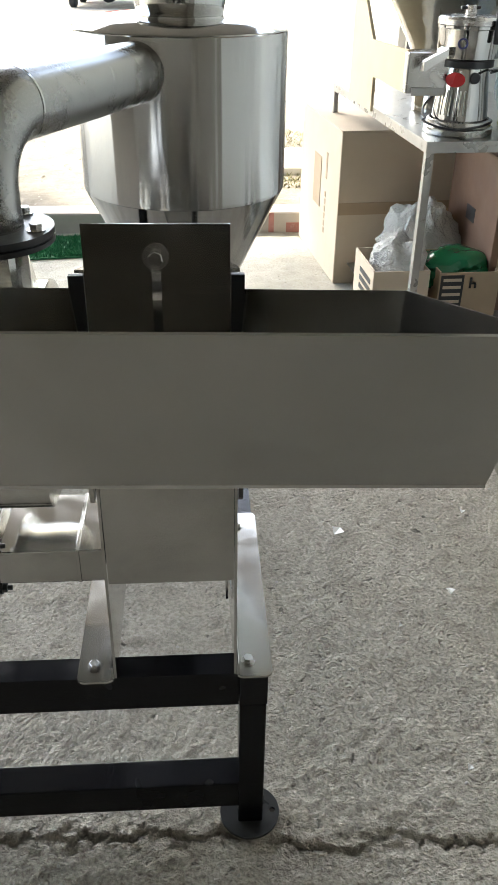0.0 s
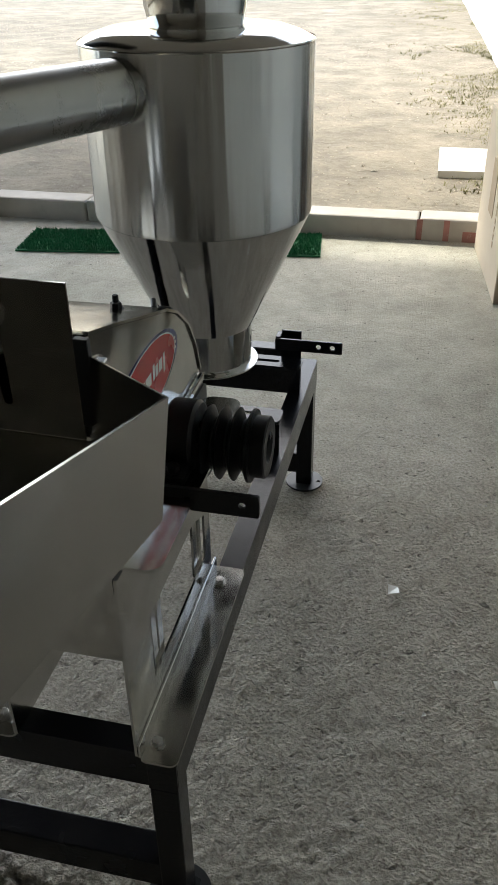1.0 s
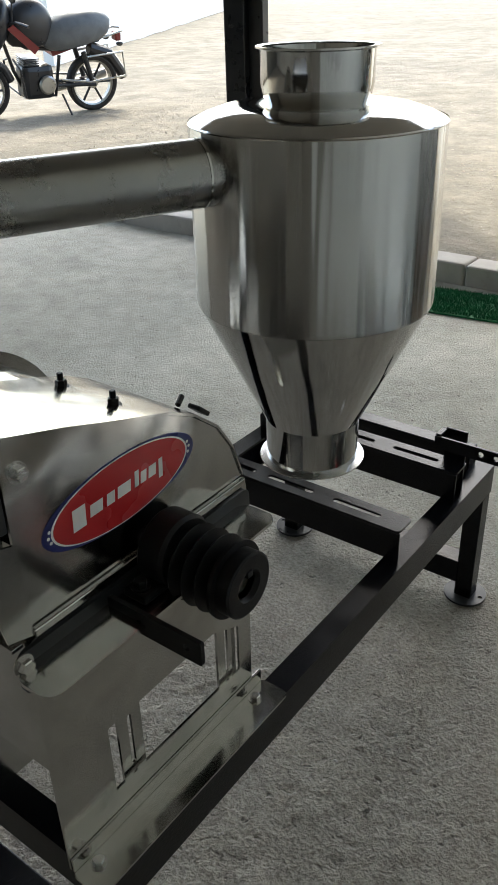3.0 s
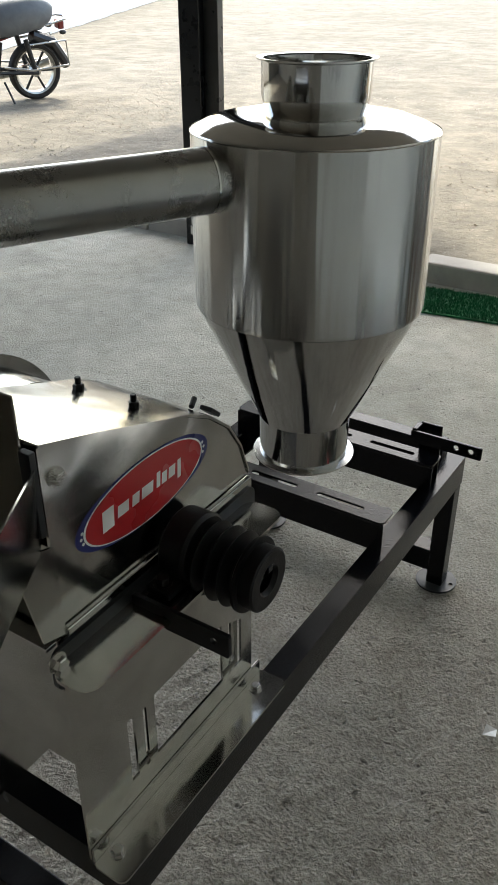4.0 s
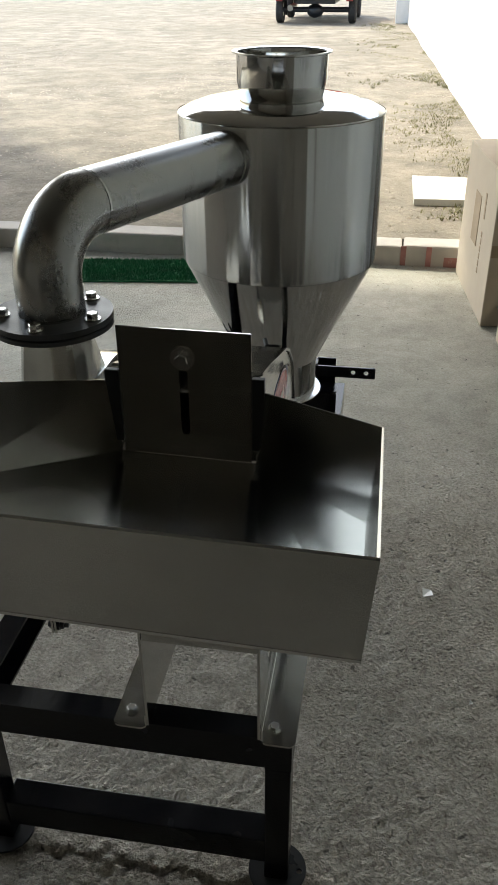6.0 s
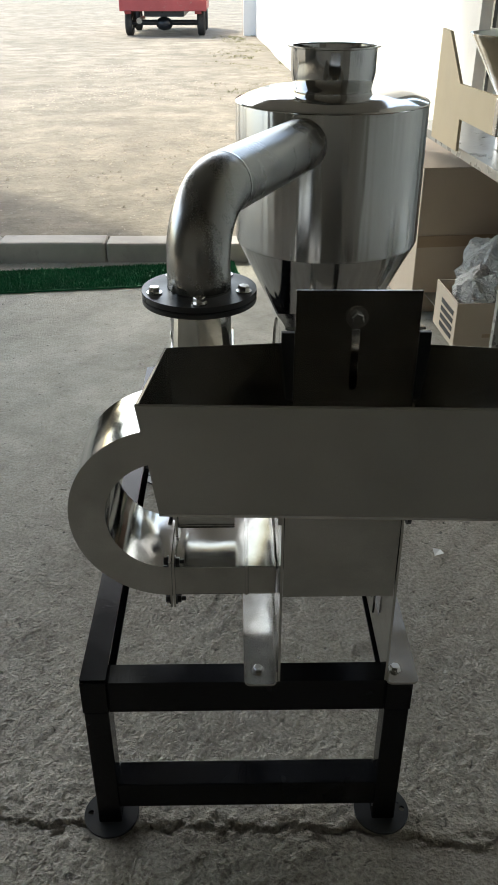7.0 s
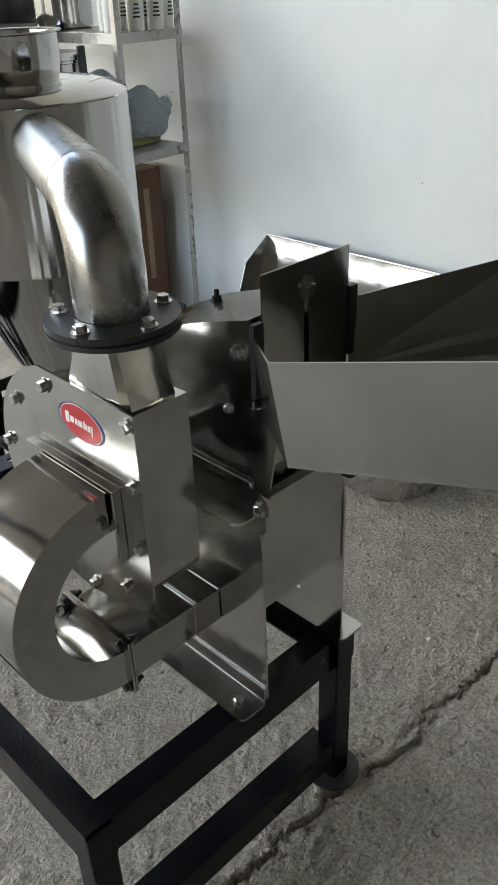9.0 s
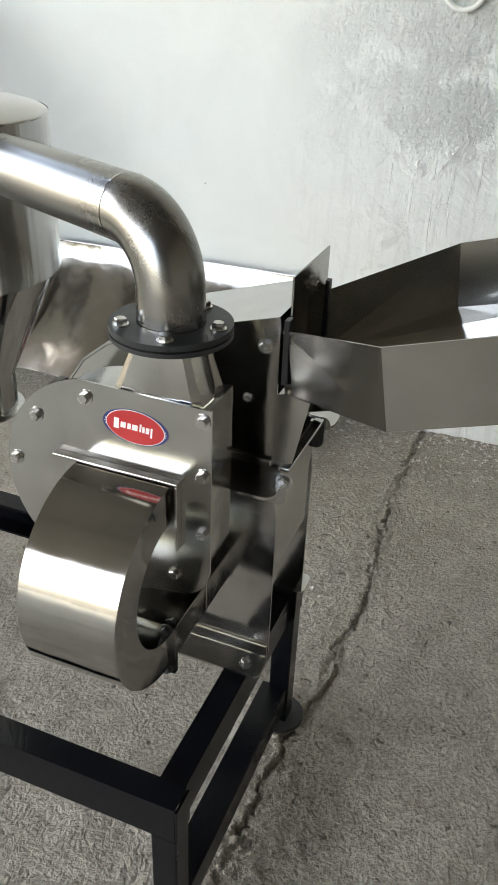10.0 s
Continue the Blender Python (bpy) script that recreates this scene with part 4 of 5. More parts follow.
# ---- the low basin and hopper against the wall ----
def build_basin():
    bs = thing("steel_basin", (1.2, 1.8, 0), "polished stainless steel pan with raised hopper back", "pan")
    h = 0.085
    out, inn = rounded(0.918, 1.50, 1.42, 2.30, 0.16, 8), rounded(0.926, 1.492, 1.428, 2.292, 0.153, 8)
    part("pan_wall", sheet(out, [inn], "z", 0.001, h), BRIGHT, bs, angle=30)
    lip = sheet(rounded(0.914, 1.504, 1.416, 2.304, 0.163, 8), [rounded(0.945, 1.473, 1.447, 2.273, 0.135, 8)], "z", h, h + 0.004)
    part("pan_lip", lip, BRIGHT, bs, angle=30)
    b = bmesh.new()
    rows = []
    for k in range(9):
        f = k / 8
        r = rounded(0.930 + 0.22 * f, 1.488 - 0.22 * f, 1.432 + 0.25 * f, 2.288 - 0.25 * f, 0.15 * (1 - f) + 0.03, 8)
        z = h - 0.065 * math.sin(f * math.pi / 2)
        rows.append([b.verts.new((p[0], p[1], z)) for p in r])
    n = len(rows[0])
    for p, q in zip(rows, rows[1:]):
        for i in range(n):
            b.faces.new((p[i], p[(i + 1) % n], q[(i + 1) % n], q[i]))
    b.faces.new(rows[-1])
    pan = part("pan_bowl", b, BRIGHT, bs)
    lab = turned(sheet(ellipse(0, 0, 0.11, 0.045), [], "z", 0, 0.0006), pose(1.055, 1.78, 0.0705, 0, 22, 80))
    lb = part("oval_label", lab, WHITE, bs, "red and white oval label", angle=20)
    part("red_field", turned(sheet(ellipse(0, 0, 0.102, 0.038), [], "z", 0.0006, 0.0012), pose(1.055, 1.78, 0.0705, 0, 22, 80)), RED, lb, angle=20)
    hp = thing("steel_hopper", (1.45, 2.0, 0.09), "bright stainless steel hopper leaning on the white wall", "hopper")
    b = bmesh.new()
    rows = []
    for k in range(13):
        f = k / 12
        xx = 1.505 - 0.30 * (1 - f) ** 1.6
        zz = 0.090 + 0.435 * f ** 0.8
        rows.append([b.verts.new((xx + 0.008 * math.sin(j * 1.1) * (1 - f), 1.46 + (2.53 - 1.46) * j / 14, zz + 0.012 * j / 14 * -1)) for j in range(15)])
    for p, q in zip(rows, rows[1:]):
        for i in range(14):
            b.faces.new((p[i], p[i + 1], q[i + 1], q[i]))
    part("back_sheet", b, MILL, hp, "warped mirror-bright back sheet")
    part("end_sheet", panel([(1.506, 2.532, 0.515), (1.36, 2.51, 0.44), (1.27, 2.51, 0.20), (1.24, 2.52, 0.09), (1.50, 2.535, 0.09)], 0.002), MILL, hp)
    part("rim_fold", sweep([(1.503, 1.455, 0.528), (1.503, 2.534, 0.517)], 0.004, 8), BRIGHT, hp)
    part("end_block", box(1.39, 1.50, 1.30, 1.45, 0.30, 0.49, 0.004), DARKP, hp, "dark end block with red sticker")


build_basin()

# ---- rack along the wall ----
RK = pose(0.785, 2.85, 0, 0, 0, 4.0)


def rk(bm):
    return turned(bm, RK)


def l_post(x, y, z0, z1, sx, sy, w=0.027, t=0.004):
    sec = [(x, y), (x + sx * w, y), (x + sx * w, y + sy * t), (x + sx * t, y + sy * t), (x + sx * t, y + sy * w), (x, y + sy * w)]
    return rk(sheet(sec, [], "z", z0, z1))


def build_rack():
    r = thing("storage_rack", (1.15, 3.5, 0), "worn white steel angle rack with two shelves", "rack")
    W, D = 0.655, 1.42
    for x, y, sx, sy, z1 in ((0, 0, 1, 1, 0.835), (W, 0, -1, 1, 1.75), (0, D, 1, -1, 0.835), (W, D, -1, -1, 1.75)):
        part("post", l_post(x, y, 0.0, z1, sx, sy), RACKP, r, angle=20)
    for y, s in ((0.001, 1), (D - 0.001, -1)):
        part("upper_post", l_post(0.335, y, 0.8365, 1.75, 1, s, 0.024), RACKP, r, angle=20)
    top = part("shelf", rk(box(0.004, W - 0.004, 0.004, D - 0.004, 0.829, 0.8345)), ZINC, r, "dusty steel shelf sheet")
    part("shelf_edge", rk(box(-0.002, W + 0.002, -0.002, 0.0, 0.800, 0.836, 0.0005)), RACKP, r)
    part("shelf_edge", rk(box(-0.0025, -0.0003, 0.0, D, 0.800, 0.836, 0.0005)), RACKP, r)
    part("upper_shelf", rk(box(0.338, W - 0.004, 0.004, D - 0.004, 1.243, 1.248)), ZINC, r)
    part("shelf_edge", rk(box(0.333, W + 0.002, -0.002, 0.0, 1.214, 1.250, 0.0005)), RACKP, r)
    part("shelf_edge", rk(box(0.3325, 0.3347, 0.0, D, 1.214, 1.250, 0.0005)), RACKP, r)
    part("lower_shelf", rk(box(0.004, W - 0.004, 0.004, D - 0.2, 0.098, 0.102)), ZINC, r)
    part("shelf_edge", rk(box(-0.002, W + 0.002, -0.002, 0.0, 0.070, 0.104, 0.0005)), RACKP, r)


build_rack()


def blob(centre, size, seed, rough=0.18, seg=28, flat=True):
    """A slack, creased bag: a squashed ball with folds, flattened where it rests."""
    b = bmesh.new()
    bmesh.ops.create_icosphere(b, subdivisions=4, radius=1.0)
    off = Vector((seed * 7.3, seed * 2.1, seed * 4.7))
    for v in b.verts:
        n = v.co.normalized()
        k = 1 + rough * noise.noise(n * 1.6 + off) + rough * 0.6 * abs(noise.noise(n * 4.2 + off)) + rough * 0.25 * noise.noise(n * 10 + off)
        p = Vector((n.x * size[0], n.y * size[1], n.z * size[2])) * k
        if flat and p.z < -size[2] * 0.72:
            p.z = -size[2] * 0.72
        v.co = p + Vector(centre) + Vector((0, 0, size[2] * 0.72 if flat else 0))
    return b


def build_grinder():
    c = (0.935, 3.03)
    z = 0.836
    g = thing("wet_grinder", (*c, z), "polished steel table-top grinder with black power cord", "grinder")
    part("base", lathe([(0.118, 0.0), (0.120, 0.004), (0.120, 0.022), (0.112, 0.027), (0.112, 0.046), (0.104, 0.050)], (*c, z), 48), BRIGHT, g, angle=28)
    part("body", lathe([(0.096, 0.050), (0.094, 0.08), (0.078, 0.205), (0.076, 0.215)], (*c, z), 48), POLISH, g)
    part("collar", lathe([(0.080, 0.213), (0.092, 0.215), (0.092, 0.236), (0.084, 0.238)], (*c, z), 40), DARKP, g, "black rubber collar", angle=28)
    part("bowl", lathe([(0.092, 0.238), (0.102, 0.242), (0.106, 0.330), (0.109, 0.332), (0.109, 0.340), (0.106, 0.342)], (*c, z), 48), POLISH, g, angle=28)
    part("lid", lathe([(0.112, 0.342), (0.112, 0.358), (0.104, 0.366), (0.02, 0.368), (1e-6, 0.368)], (*c, z), 48), BRIGHT, g, angle=28)
    kn = part("lid_knob", cyl((c[0] - 0.01, c[1] - 0.01, z + 0.368), "z", 0.018, 0.03, 20, 0.003), BRIGHT, g)
    part("wing_nut", box(c[0] - 0.045, c[0] + 0.02, c[1] - 0.018, c[1] - 0.004, z + 0.385, z + 0.395, 0.003), DARKP, kn)
    part("clamp", box(c[0] + 0.045, c[0] + 0.075, c[1] - 0.118, c[1] - 0.104, z + 0.29, z + 0.385, 0.004), DARKP, g, "dark lid clamp")
    sp = panel([(c[0] - 0.095, c[1] - 0.06, z + 0.275), (c[0] - 0.175, c[1] - 0.07, z + 0.235), (c[0] - 0.175, c[1] - 0.07, z + 0.205), (c[0] - 0.095, c[1] - 0.06, z + 0.250)], 0.032)
    part("spout", sp, BRIGHT, g, "square steel spout")
    for k in range(7):
        a = radians(200 + k * 10)
        part("vent_rib", sweep([(c[0] + 0.0955 * math.cos(a), c[1] + 0.0955 * math.sin(a), z + 0.065), (c[0] + 0.086 * math.cos(a), c[1] + 0.086 * math.sin(a), z + 0.145)], 0.0025, 6), ZINC, g)
    lb = bmesh.new()
    m = Matrix.Translation((c[0] - 0.05, c[1] - 0.068, z + 0.178)) @ Matrix.Rotation(radians(-36), 4, "Z") @ Matrix.Rotation(radians(84), 4, "X")
    part("red_label", turned(sheet(ellipse(0, 0, 0.034, 0.023), [], "z", 0, 0.003), m), RED, g, "red oval label")
    m2 = Matrix.Translation((c[0] - 0.048, c[1] - 0.094, z + 0.290)) @ Matrix.Rotation(radians(-27), 4, "Z") @ Matrix.Rotation(radians(90), 4, "X")
    part("round_mark", turned(sheet(circle(0, 0, 0.017), [circle(0, 0, 0.012)], "z", 0, 0.002), m2), BLUE, g, "small round blue mark")
    pts = []
    for k in range(60):
        t = k / 59
        a = radians(-60 + 500 * t)
        r = 0.118 + 0.02 * math.sin(5 * t)
        pts.append((c[0] + r * math.cos(a) * (1.1 if t > 0.5 else 0.95), c[1] + r * math.sin(a), z + 0.205 - 0.17 * min(1, t * 1.6) + 0.045 * math.sin(9 * t) * (1 - t)))
    part("power_cord", sweep(pts, 0.0042, 8), DARKP, g, "black power cord")
    part("plug_socket", cyl((c[0] + 0.01, c[1] - 0.092, z + 0.185), "y", 0.018, 0.02, 16, 0.003), DARKP, g)


build_grinder()


def build_chaff_machine():
    """Steel bowl in a cream board frame, further back on the shelf."""
    m = thing("boarded_hopper", (0.85, 3.5, 0.836), "dark steel hopper in a cream board frame on the shelf", "hopper")
    x = 0.715
    prof = [(3.78, 0.84), (3.77, 1.275), (3.66, 1.27), (3.46, 1.092), (3.02, 1.098), (3.02, 0.965), (3.42, 0.965), (3.42, 0.84)]
    part("side_board", turned(sheet(prof, [], "x", 0.0, 0.012), Matrix.Translation((0.70, 0, 0)) @ Matrix.Translation((0, 3.4, 0)) @ Matrix.Rotation(radians(4), 4, "Z") @ Matrix.Translation((0, -3.4, 0))), CREAM, m, "cream painted board")
    part("hopper_shell", lathe([(0.09, 0.97), (0.15, 1.06), (0.27, 1.268), (0.276, 1.272), (0.262, 1.262), (0.14, 1.05), (0.08, 0.98)], (1.0, 3.48, 0), 40), MILL, m, "scratched dark steel hopper shell")
    part("spout", box(0.725, 0.90, 2.995, 3.10, 0.965, 1.095, 0.006), BRIGHT, m)
    part("front_bracket", box(0.745, 0.86, 2.985, 2.992, 0.960, 0.985, 0.002), ZINC, m)
    part("stand_drum", lathe([(0.12, 0.838), (0.12, 0.90), (0.09, 0.97)], (1.0, 3.48, 0), 32), MILL, m)


build_chaff_machine()
tagged(part("plastic_bag", blob((1.235, 3.18, 0.853), (0.125, 0.12, 0.145), 1, 0.14), BAGB, None), "puffed pale blue plastic bag on the shelf", "plastic bag", "bags on the shelf")
tagged(part("plastic_bag", blob((1.375, 3.10, 0.853), (0.10, 0.10, 0.105), 2, 0.16), BAGB, None), "knotted pale blue plastic bag on the shelf", "plastic bag", "bags on the shelf")
part("knot", blob((1.442, 3.04, 0.96), (0.030, 0.028, 0.036), 3, 0.3, flat=False), BAGB, bpy.data.objects["plastic_bag.001"])
cp = thing("coiled_strip", (1.3, 3.1, 0.836), "coil of dull yellow-green strip under the bags", "coil")
for k in range(4):
    r = 0.165 - 0.012 * k
    part("turn", sweep([(1.29 + r * math.cos(2 * math.pi * i / 40), 3.14 + 0.85 * r * math.sin(2 * math.pi * i / 40), 0.841 + 0.0042 * k) for i in range(41)], 0.0045, 6), HOSE, cp)

# upper shelf: helmet, pot, bottles
def build_helmet():
    h = thing("helmet", (1.25, 3.86, 1.25), "glossy black motorcycle helmet on the upper shelf", "helmet")
    b = bmesh.new()
    bmesh.ops.create_uvsphere(b, u_segments=32, v_segments=20, radius=1.0)
    for v in b.verts:
        z = max(v.co.z, -0.62)
        sh = 1 - 0.18 * max(0, -v.co.z)
        v.co = Vector((v.co.x * 0.135 * sh, v.co.y * 0.155 * sh, (z + 0.62) * 0.15)) + Vector((1.25, 3.80, 1.249))
    part("shell", b, DARKP, h)
    b = lathe([(0.138, 0.08), (0.140, 0.09), (0.134, 0.15), (0.130, 0.155)], (1.25, 3.80, 1.249), 40)
    part("visor", b, BLACK, h, "dark tinted visor band")


build_helmet()
pot = thing("steel_pot", (1.25, 3.38, 1.249), "shiny stainless steel pot with loop handles", "pot")
part("body", lathe([(0.10, 0.0), (0.112, 0.006), (0.116, 0.17), (0.120, 0.173), (0.120, 0.178), (0.113, 0.178), (0.110, 0.02), (1e-6, 0.012)], (1.25, 3.38, 1.249), 48), POLISH, pot, angle=28)
part("lid", lathe([(0.121, 0.1785), (0.10, 0.195), (0.02, 0.204), (1e-6, 0.204)], (1.25, 3.38, 1.249), 40), BRIGHT, pot)
part("handle", sweep([(1.14 + 0.0, 3.34, 1.37), (1.115, 3.33, 1.365), (1.108, 3.37, 1.362), (1.115, 3.41, 1.365), (1.14, 3.42, 1.37)], 0.006, 8), BRIGHT, pot)


def build_bottle():
    bt = thing("bottle", (0, 0, 0), "white plastic bottle with printed label on the upper shelf", "bottle", "bottles on the upper shelf")
    part("body", lathe([(1e-6, 0.0), (0.027, 0.0), (0.030, 0.004), (0.030, 0.115), (0.026, 0.130), (0.013, 0.142), (0.013, 0.150)], (0, 0, 0), 28), BOTTLE, bt, angle=35)
    part("cap", cyl((0, 0, 0.150), "z", 0.015, 0.022, 20, 0.002), WHITE, bt)
    lb = part("label", lathe([(0.0303, 0.030), (0.0306, 0.031), (0.0306, 0.098), (0.0303, 0.099)], (0, 0, 0), 28), BOTTLE, bt, "printed paper label")
    for k in range(4):
        part("lettering_bar", turned(box(-0.014 + 0.002 * k, 0.012 - 0.001 * k, -0.0318, -0.0308, 0.045 + 0.013 * k, 0.051 + 0.013 * k), Matrix.Rotation(radians(-12), 4, "Z")), PRINT, lb)
    return bt


first = build_bottle()
first.matrix_basis = pose(1.075 + 0.075, 2.93, 1.249, 0, 0, 10)
for x, y, a in ((1.235, 2.905, -14), (1.30, 2.965, 30), (1.325, 2.90, -20), (1.385, 2.92, 16), (1.20, 3.03, 60), (1.275, 3.05, 5)):
    copy_thing(first, pose(x, y, 1.249, 0, 0, a))


# cartons under and beside the rack
def carton(name, label, x0, x1, y0, y1, z0, z1, mat, angle=0.0, open_top=False, tape=None):
    ob = thing(name, ((x0 + x1) / 2, (y0 + y1) / 2, z0), label, "carton")
    piv = Matrix.Translation((x0, y0, 0)) @ Matrix.Rotation(radians(angle), 4, "Z") @ Matrix.Translation((-x0, -y0, 0))
    t = 0.006
    if open_top:
        part("wall", turned(box(x0, x1, y0, y0 + t, z0, z1, 0.001), piv), mat, ob)
        part("wall", turned(box(x0, x1, y1 - t, y1, z0, z1, 0.001), piv), mat, ob)
        part("wall", turned(box(x0, x0 + t, y0 + t, y1 - t, z0, z1 + 0.004, 0.001), piv), mat, ob)
        part("wall", turned(box(x1 - t, x1, y0 + t, y1 - t, z0, z1, 0.001), piv), mat, ob)
        part("bottom", turned(box(x0 + t, x1 - t, y0 + t, y1 - t, z0, z0 + t), piv), mat, ob)
    else:
        part("body", turned(box(x0, x1, y0, y1, z0, z1 - 0.004, 0.004), piv), mat, ob)
        xm = (x0 + x1) / 2
        part("flap", turned(box(x0 + 0.001, xm - 0.001, y0 + 0.001, y1 - 0.001, z1 - 0.004, z1, 0.001), piv), mat, ob)
        part("flap", turned(box(xm + 0.001, x1 - 0.001, y0 + 0.001, y1 - 0.001, z1 - 0.004, z1, 0.001), piv), mat, ob)
    return ob, piv


big, pv = carton("cardboard_box", "large pale cardboard box with cut hand hole", 0.66, 1.26, 3.78, 4.56, 0.0, 0.70, CARDPALE, 5.5)
part("hand_hole", turned(box(0.6572, 0.6605, 4.12, 4.26, 0.28, 0.52), pv), CARD, big, "cut hand hole closed by inner card")
for k in range(6):
    part("lettering_bar", turned(box(0.6580, 0.6598, 4.01, 4.03, 0.18 + 0.035 * k, 0.205 + 0.035 * k), pv), CARD, big)
part("lettering_bar", turned(box(0.6580, 0.6598, 4.005, 4.03, 0.44, 0.56), pv), CARD, big)
part("tape", turned(box(0.662, 1.26, 3.7775, 3.7798, 0.33, 0.385), pv), CARD, big, "brown packing tape")
small, pv = carton("open_carton", "small open carton stuffed with milky plastic", 0.70, 0.93, 3.09, 3.40, 0.103, 0.30, CARDPALE, 3, True)
for k in range(4):
    part("lettering_bar", turned(box(0.6972, 0.6998, 3.13, 3.30, 0.13 + 0.035 * k, 0.15 + 0.035 * k), pv), PRINT, small)
part("lettering_bar", turned(box(0.82, 0.89, 3.0875, 3.0898, 0.15, 0.165), pv), CARD, small)
tagged(part("plastic_bag", blob((0.83, 3.24, 0.16), (0.115, 0.12, 0.135), 5, 0.28), BAGW, None), "milky crumpled plastic bag in the carton", "plastic bag", "bags under the shelf")
mid, pv = carton("open_carton", "open carton with black printed sides", 0.97, 1.22, 3.10, 3.40, 0.103, 0.29, CARD, 3, True)
part("printed_band", turned(box(0.975, 1.07, 3.0965, 3.0995, 0.12, 0.28), pv), PRINT, mid, "black printed panel")
for k in range(5):
    part("lettering_bar", turned(box(0.985, 1.06, 3.0945, 3.0962, 0.135 + 0.03 * k, 0.147 + 0.03 * k), pv), CARDPALE, mid)
part("printed_mark", turned(box(1.095, 1.103, 3.0965, 3.0995, 0.225, 0.27), pv), PRINT, mid)
part("printed_mark", turned(box(1.103, 1.122, 3.0965, 3.0995, 0.241, 0.248), pv), PRINT, mid)
part("printed_mark", turned(box(1.116, 1.124, 3.0965, 3.0995, 0.225, 0.241), pv), PRINT, mid)
tagged(part("plastic_bag", blob((1.07, 3.26, 0.19), (0.165, 0.12, 0.085), 6, 0.28), GREENBAG, None), "glossy green plastic bag in the carton", "plastic bag", "bags under the shelf")
tagged(part("plastic_bag", blob((1.00, 3.58, 0.103), (0.17, 0.14, 0.20), 7, 0.3), BAGW, None), "greyish crumpled plastic bag at the back", "plastic bag", "bags under the shelf")
br, pv = carton("brown_carton", "tall brown printed carton with black patch for the shaded hand hole", 1.185, 1.50, 3.16, 3.74, 0.103, 0.70, BROWNCARD, 2)
# no opening is cut: a black patch gives the dark inside of the hole
part("hand_hole", turned(box(1.1825, 1.1860, 3.40, 3.50, 0.40, 0.46, 0.001), pv), PRINT, br, "black patch for the shaded hand hole")
for k, (a, b_) in enumerate(((1.215, 1.235), (1.30, 1.36), (1.395, 1.425))):
    part("lettering_bar", turned(box(a, b_, 3.1575, 3.1598, 0.22 + 0.1 * (k % 2), 0.62), pv), CARD if k != 1 else BROWNCARD, br)

# ---- things on floor, wall and yard ----
def build_mat():
    m = thing("turf_mat", (-1.0, 4.3, 0), "green artificial turf mat at the shed edge", "mat")
    o, u, w = Vector((-1.76, 4.045, 0)), Vector((1.585, 0.20, 0)), Vector((-0.045, 0.355, 0))
    base = panel([o, o + u, o + u + w, o + w], 0.008)
    part("backing", base, MATG, m)
    b = bmesh.new()
    rnd = random.Random(8)
    for k in range(14000):
        p = o + u * rnd.uniform(0.002, 0.998) + w * rnd.uniform(0.01, 0.99) + Vector((0, 0, 0.008))
        a = rnd.uniform(0, 6.28)
        d = Vector((math.cos(a), math.sin(a), 0)) * 0.0035
        tip = p + Vector((rnd.uniform(-0.008, 0.008), rnd.uniform(-0.008, 0.008), rnd.uniform(0.010, 0.020)))
        b.faces.new([b.verts.new(q) for q in (p - d, p + d, tip)])
    tagged(part("turf", b, MATG, m, "short green turf", False), kind="stuff")


build_mat()


def build_scraps():
    for x, y, s, a in ((0.377, 1.824, 0.016, 20), (0.623, 1.566, 0.010, 50), (0.52, 1.05, 0.006, 10), (0.47, 1.45, 0.005, 0), (0.75, 1.9, 0.007, 30)):
        b = bmesh.new()
        q = [(-s, -s * 0.6, 0.004), (s * 0.7, -s, 0.010), (s, s * 0.7, 0.004), (-s * 0.5, s, 0.012)]
        c = b.verts.new((0, 0, 0.006))
        vs = [b.verts.new(p) for p in q]
        for i in range(4):
            b.faces.new((vs[i], vs[(i + 1) % 4], c))
        ext = bmesh.ops.extrude_face_region(b, geom=b.faces[:])
        bmesh.ops.translate(b, verts=[g for g in ext["geom"] if isinstance(g, bmesh.types.BMVert)], vec=(0, 0, 0.0012))
        turned(b, pose(x, y, 0, 0, 0, a))
        part("paper_scrap", b, WHITE, None, "crumpled scrap of white paper on the floor", False, "paper scrap", "scraps on the floor")


build_scraps()


def stones(name, n, box_, size, mat, seed, z, label, category):
    verts, faces = [], []
    rnd = random.Random(seed)
    for k in range(n):
        x, y = rnd.uniform(box_[0], box_[1]), rnd.uniform(box_[2], box_[3])
        r = size[0] + (size[1] - size[0]) * rnd.random() ** 3
        i0 = len(verts)
        a0 = rnd.uniform(0, 6.28)
        for j in range(5):
            a = a0 + 2 * math.pi * j / 5
            rr = r * rnd.uniform(0.7, 1.2)
            verts.append((x + rr * math.cos(a), y + rr * math.sin(a), z - 0.002))
        verts.append((x + rnd.uniform(-0.3, 0.3) * r, y + rnd.uniform(-0.3, 0.3) * r, z + r * rnd.uniform(0.2, 0.5)))
        faces += [(i0 + j, i0 + (j + 1) % 5, i0 + 5) for j in range(5)]
    me = bpy.data.meshes.new(name)
    me.from_pydata(verts, [], faces)
    me.materials.append(mat)
    return tagged(new(name, me), label, category, "", "stuff")


stones("floor_grit", 1500, (-1.5, 1.5, 0.3, 3.4), (0.0015, 0.006), KERB, 3, 0.001, "loose pale grit on the concrete floor", "grit")
stones("yard_stones", 16000, (-9, 1.0, 4.9, 16), (0.004, 0.022), PEBBLE, 5, 0.10, "scattered small stones on the yard", "stones")


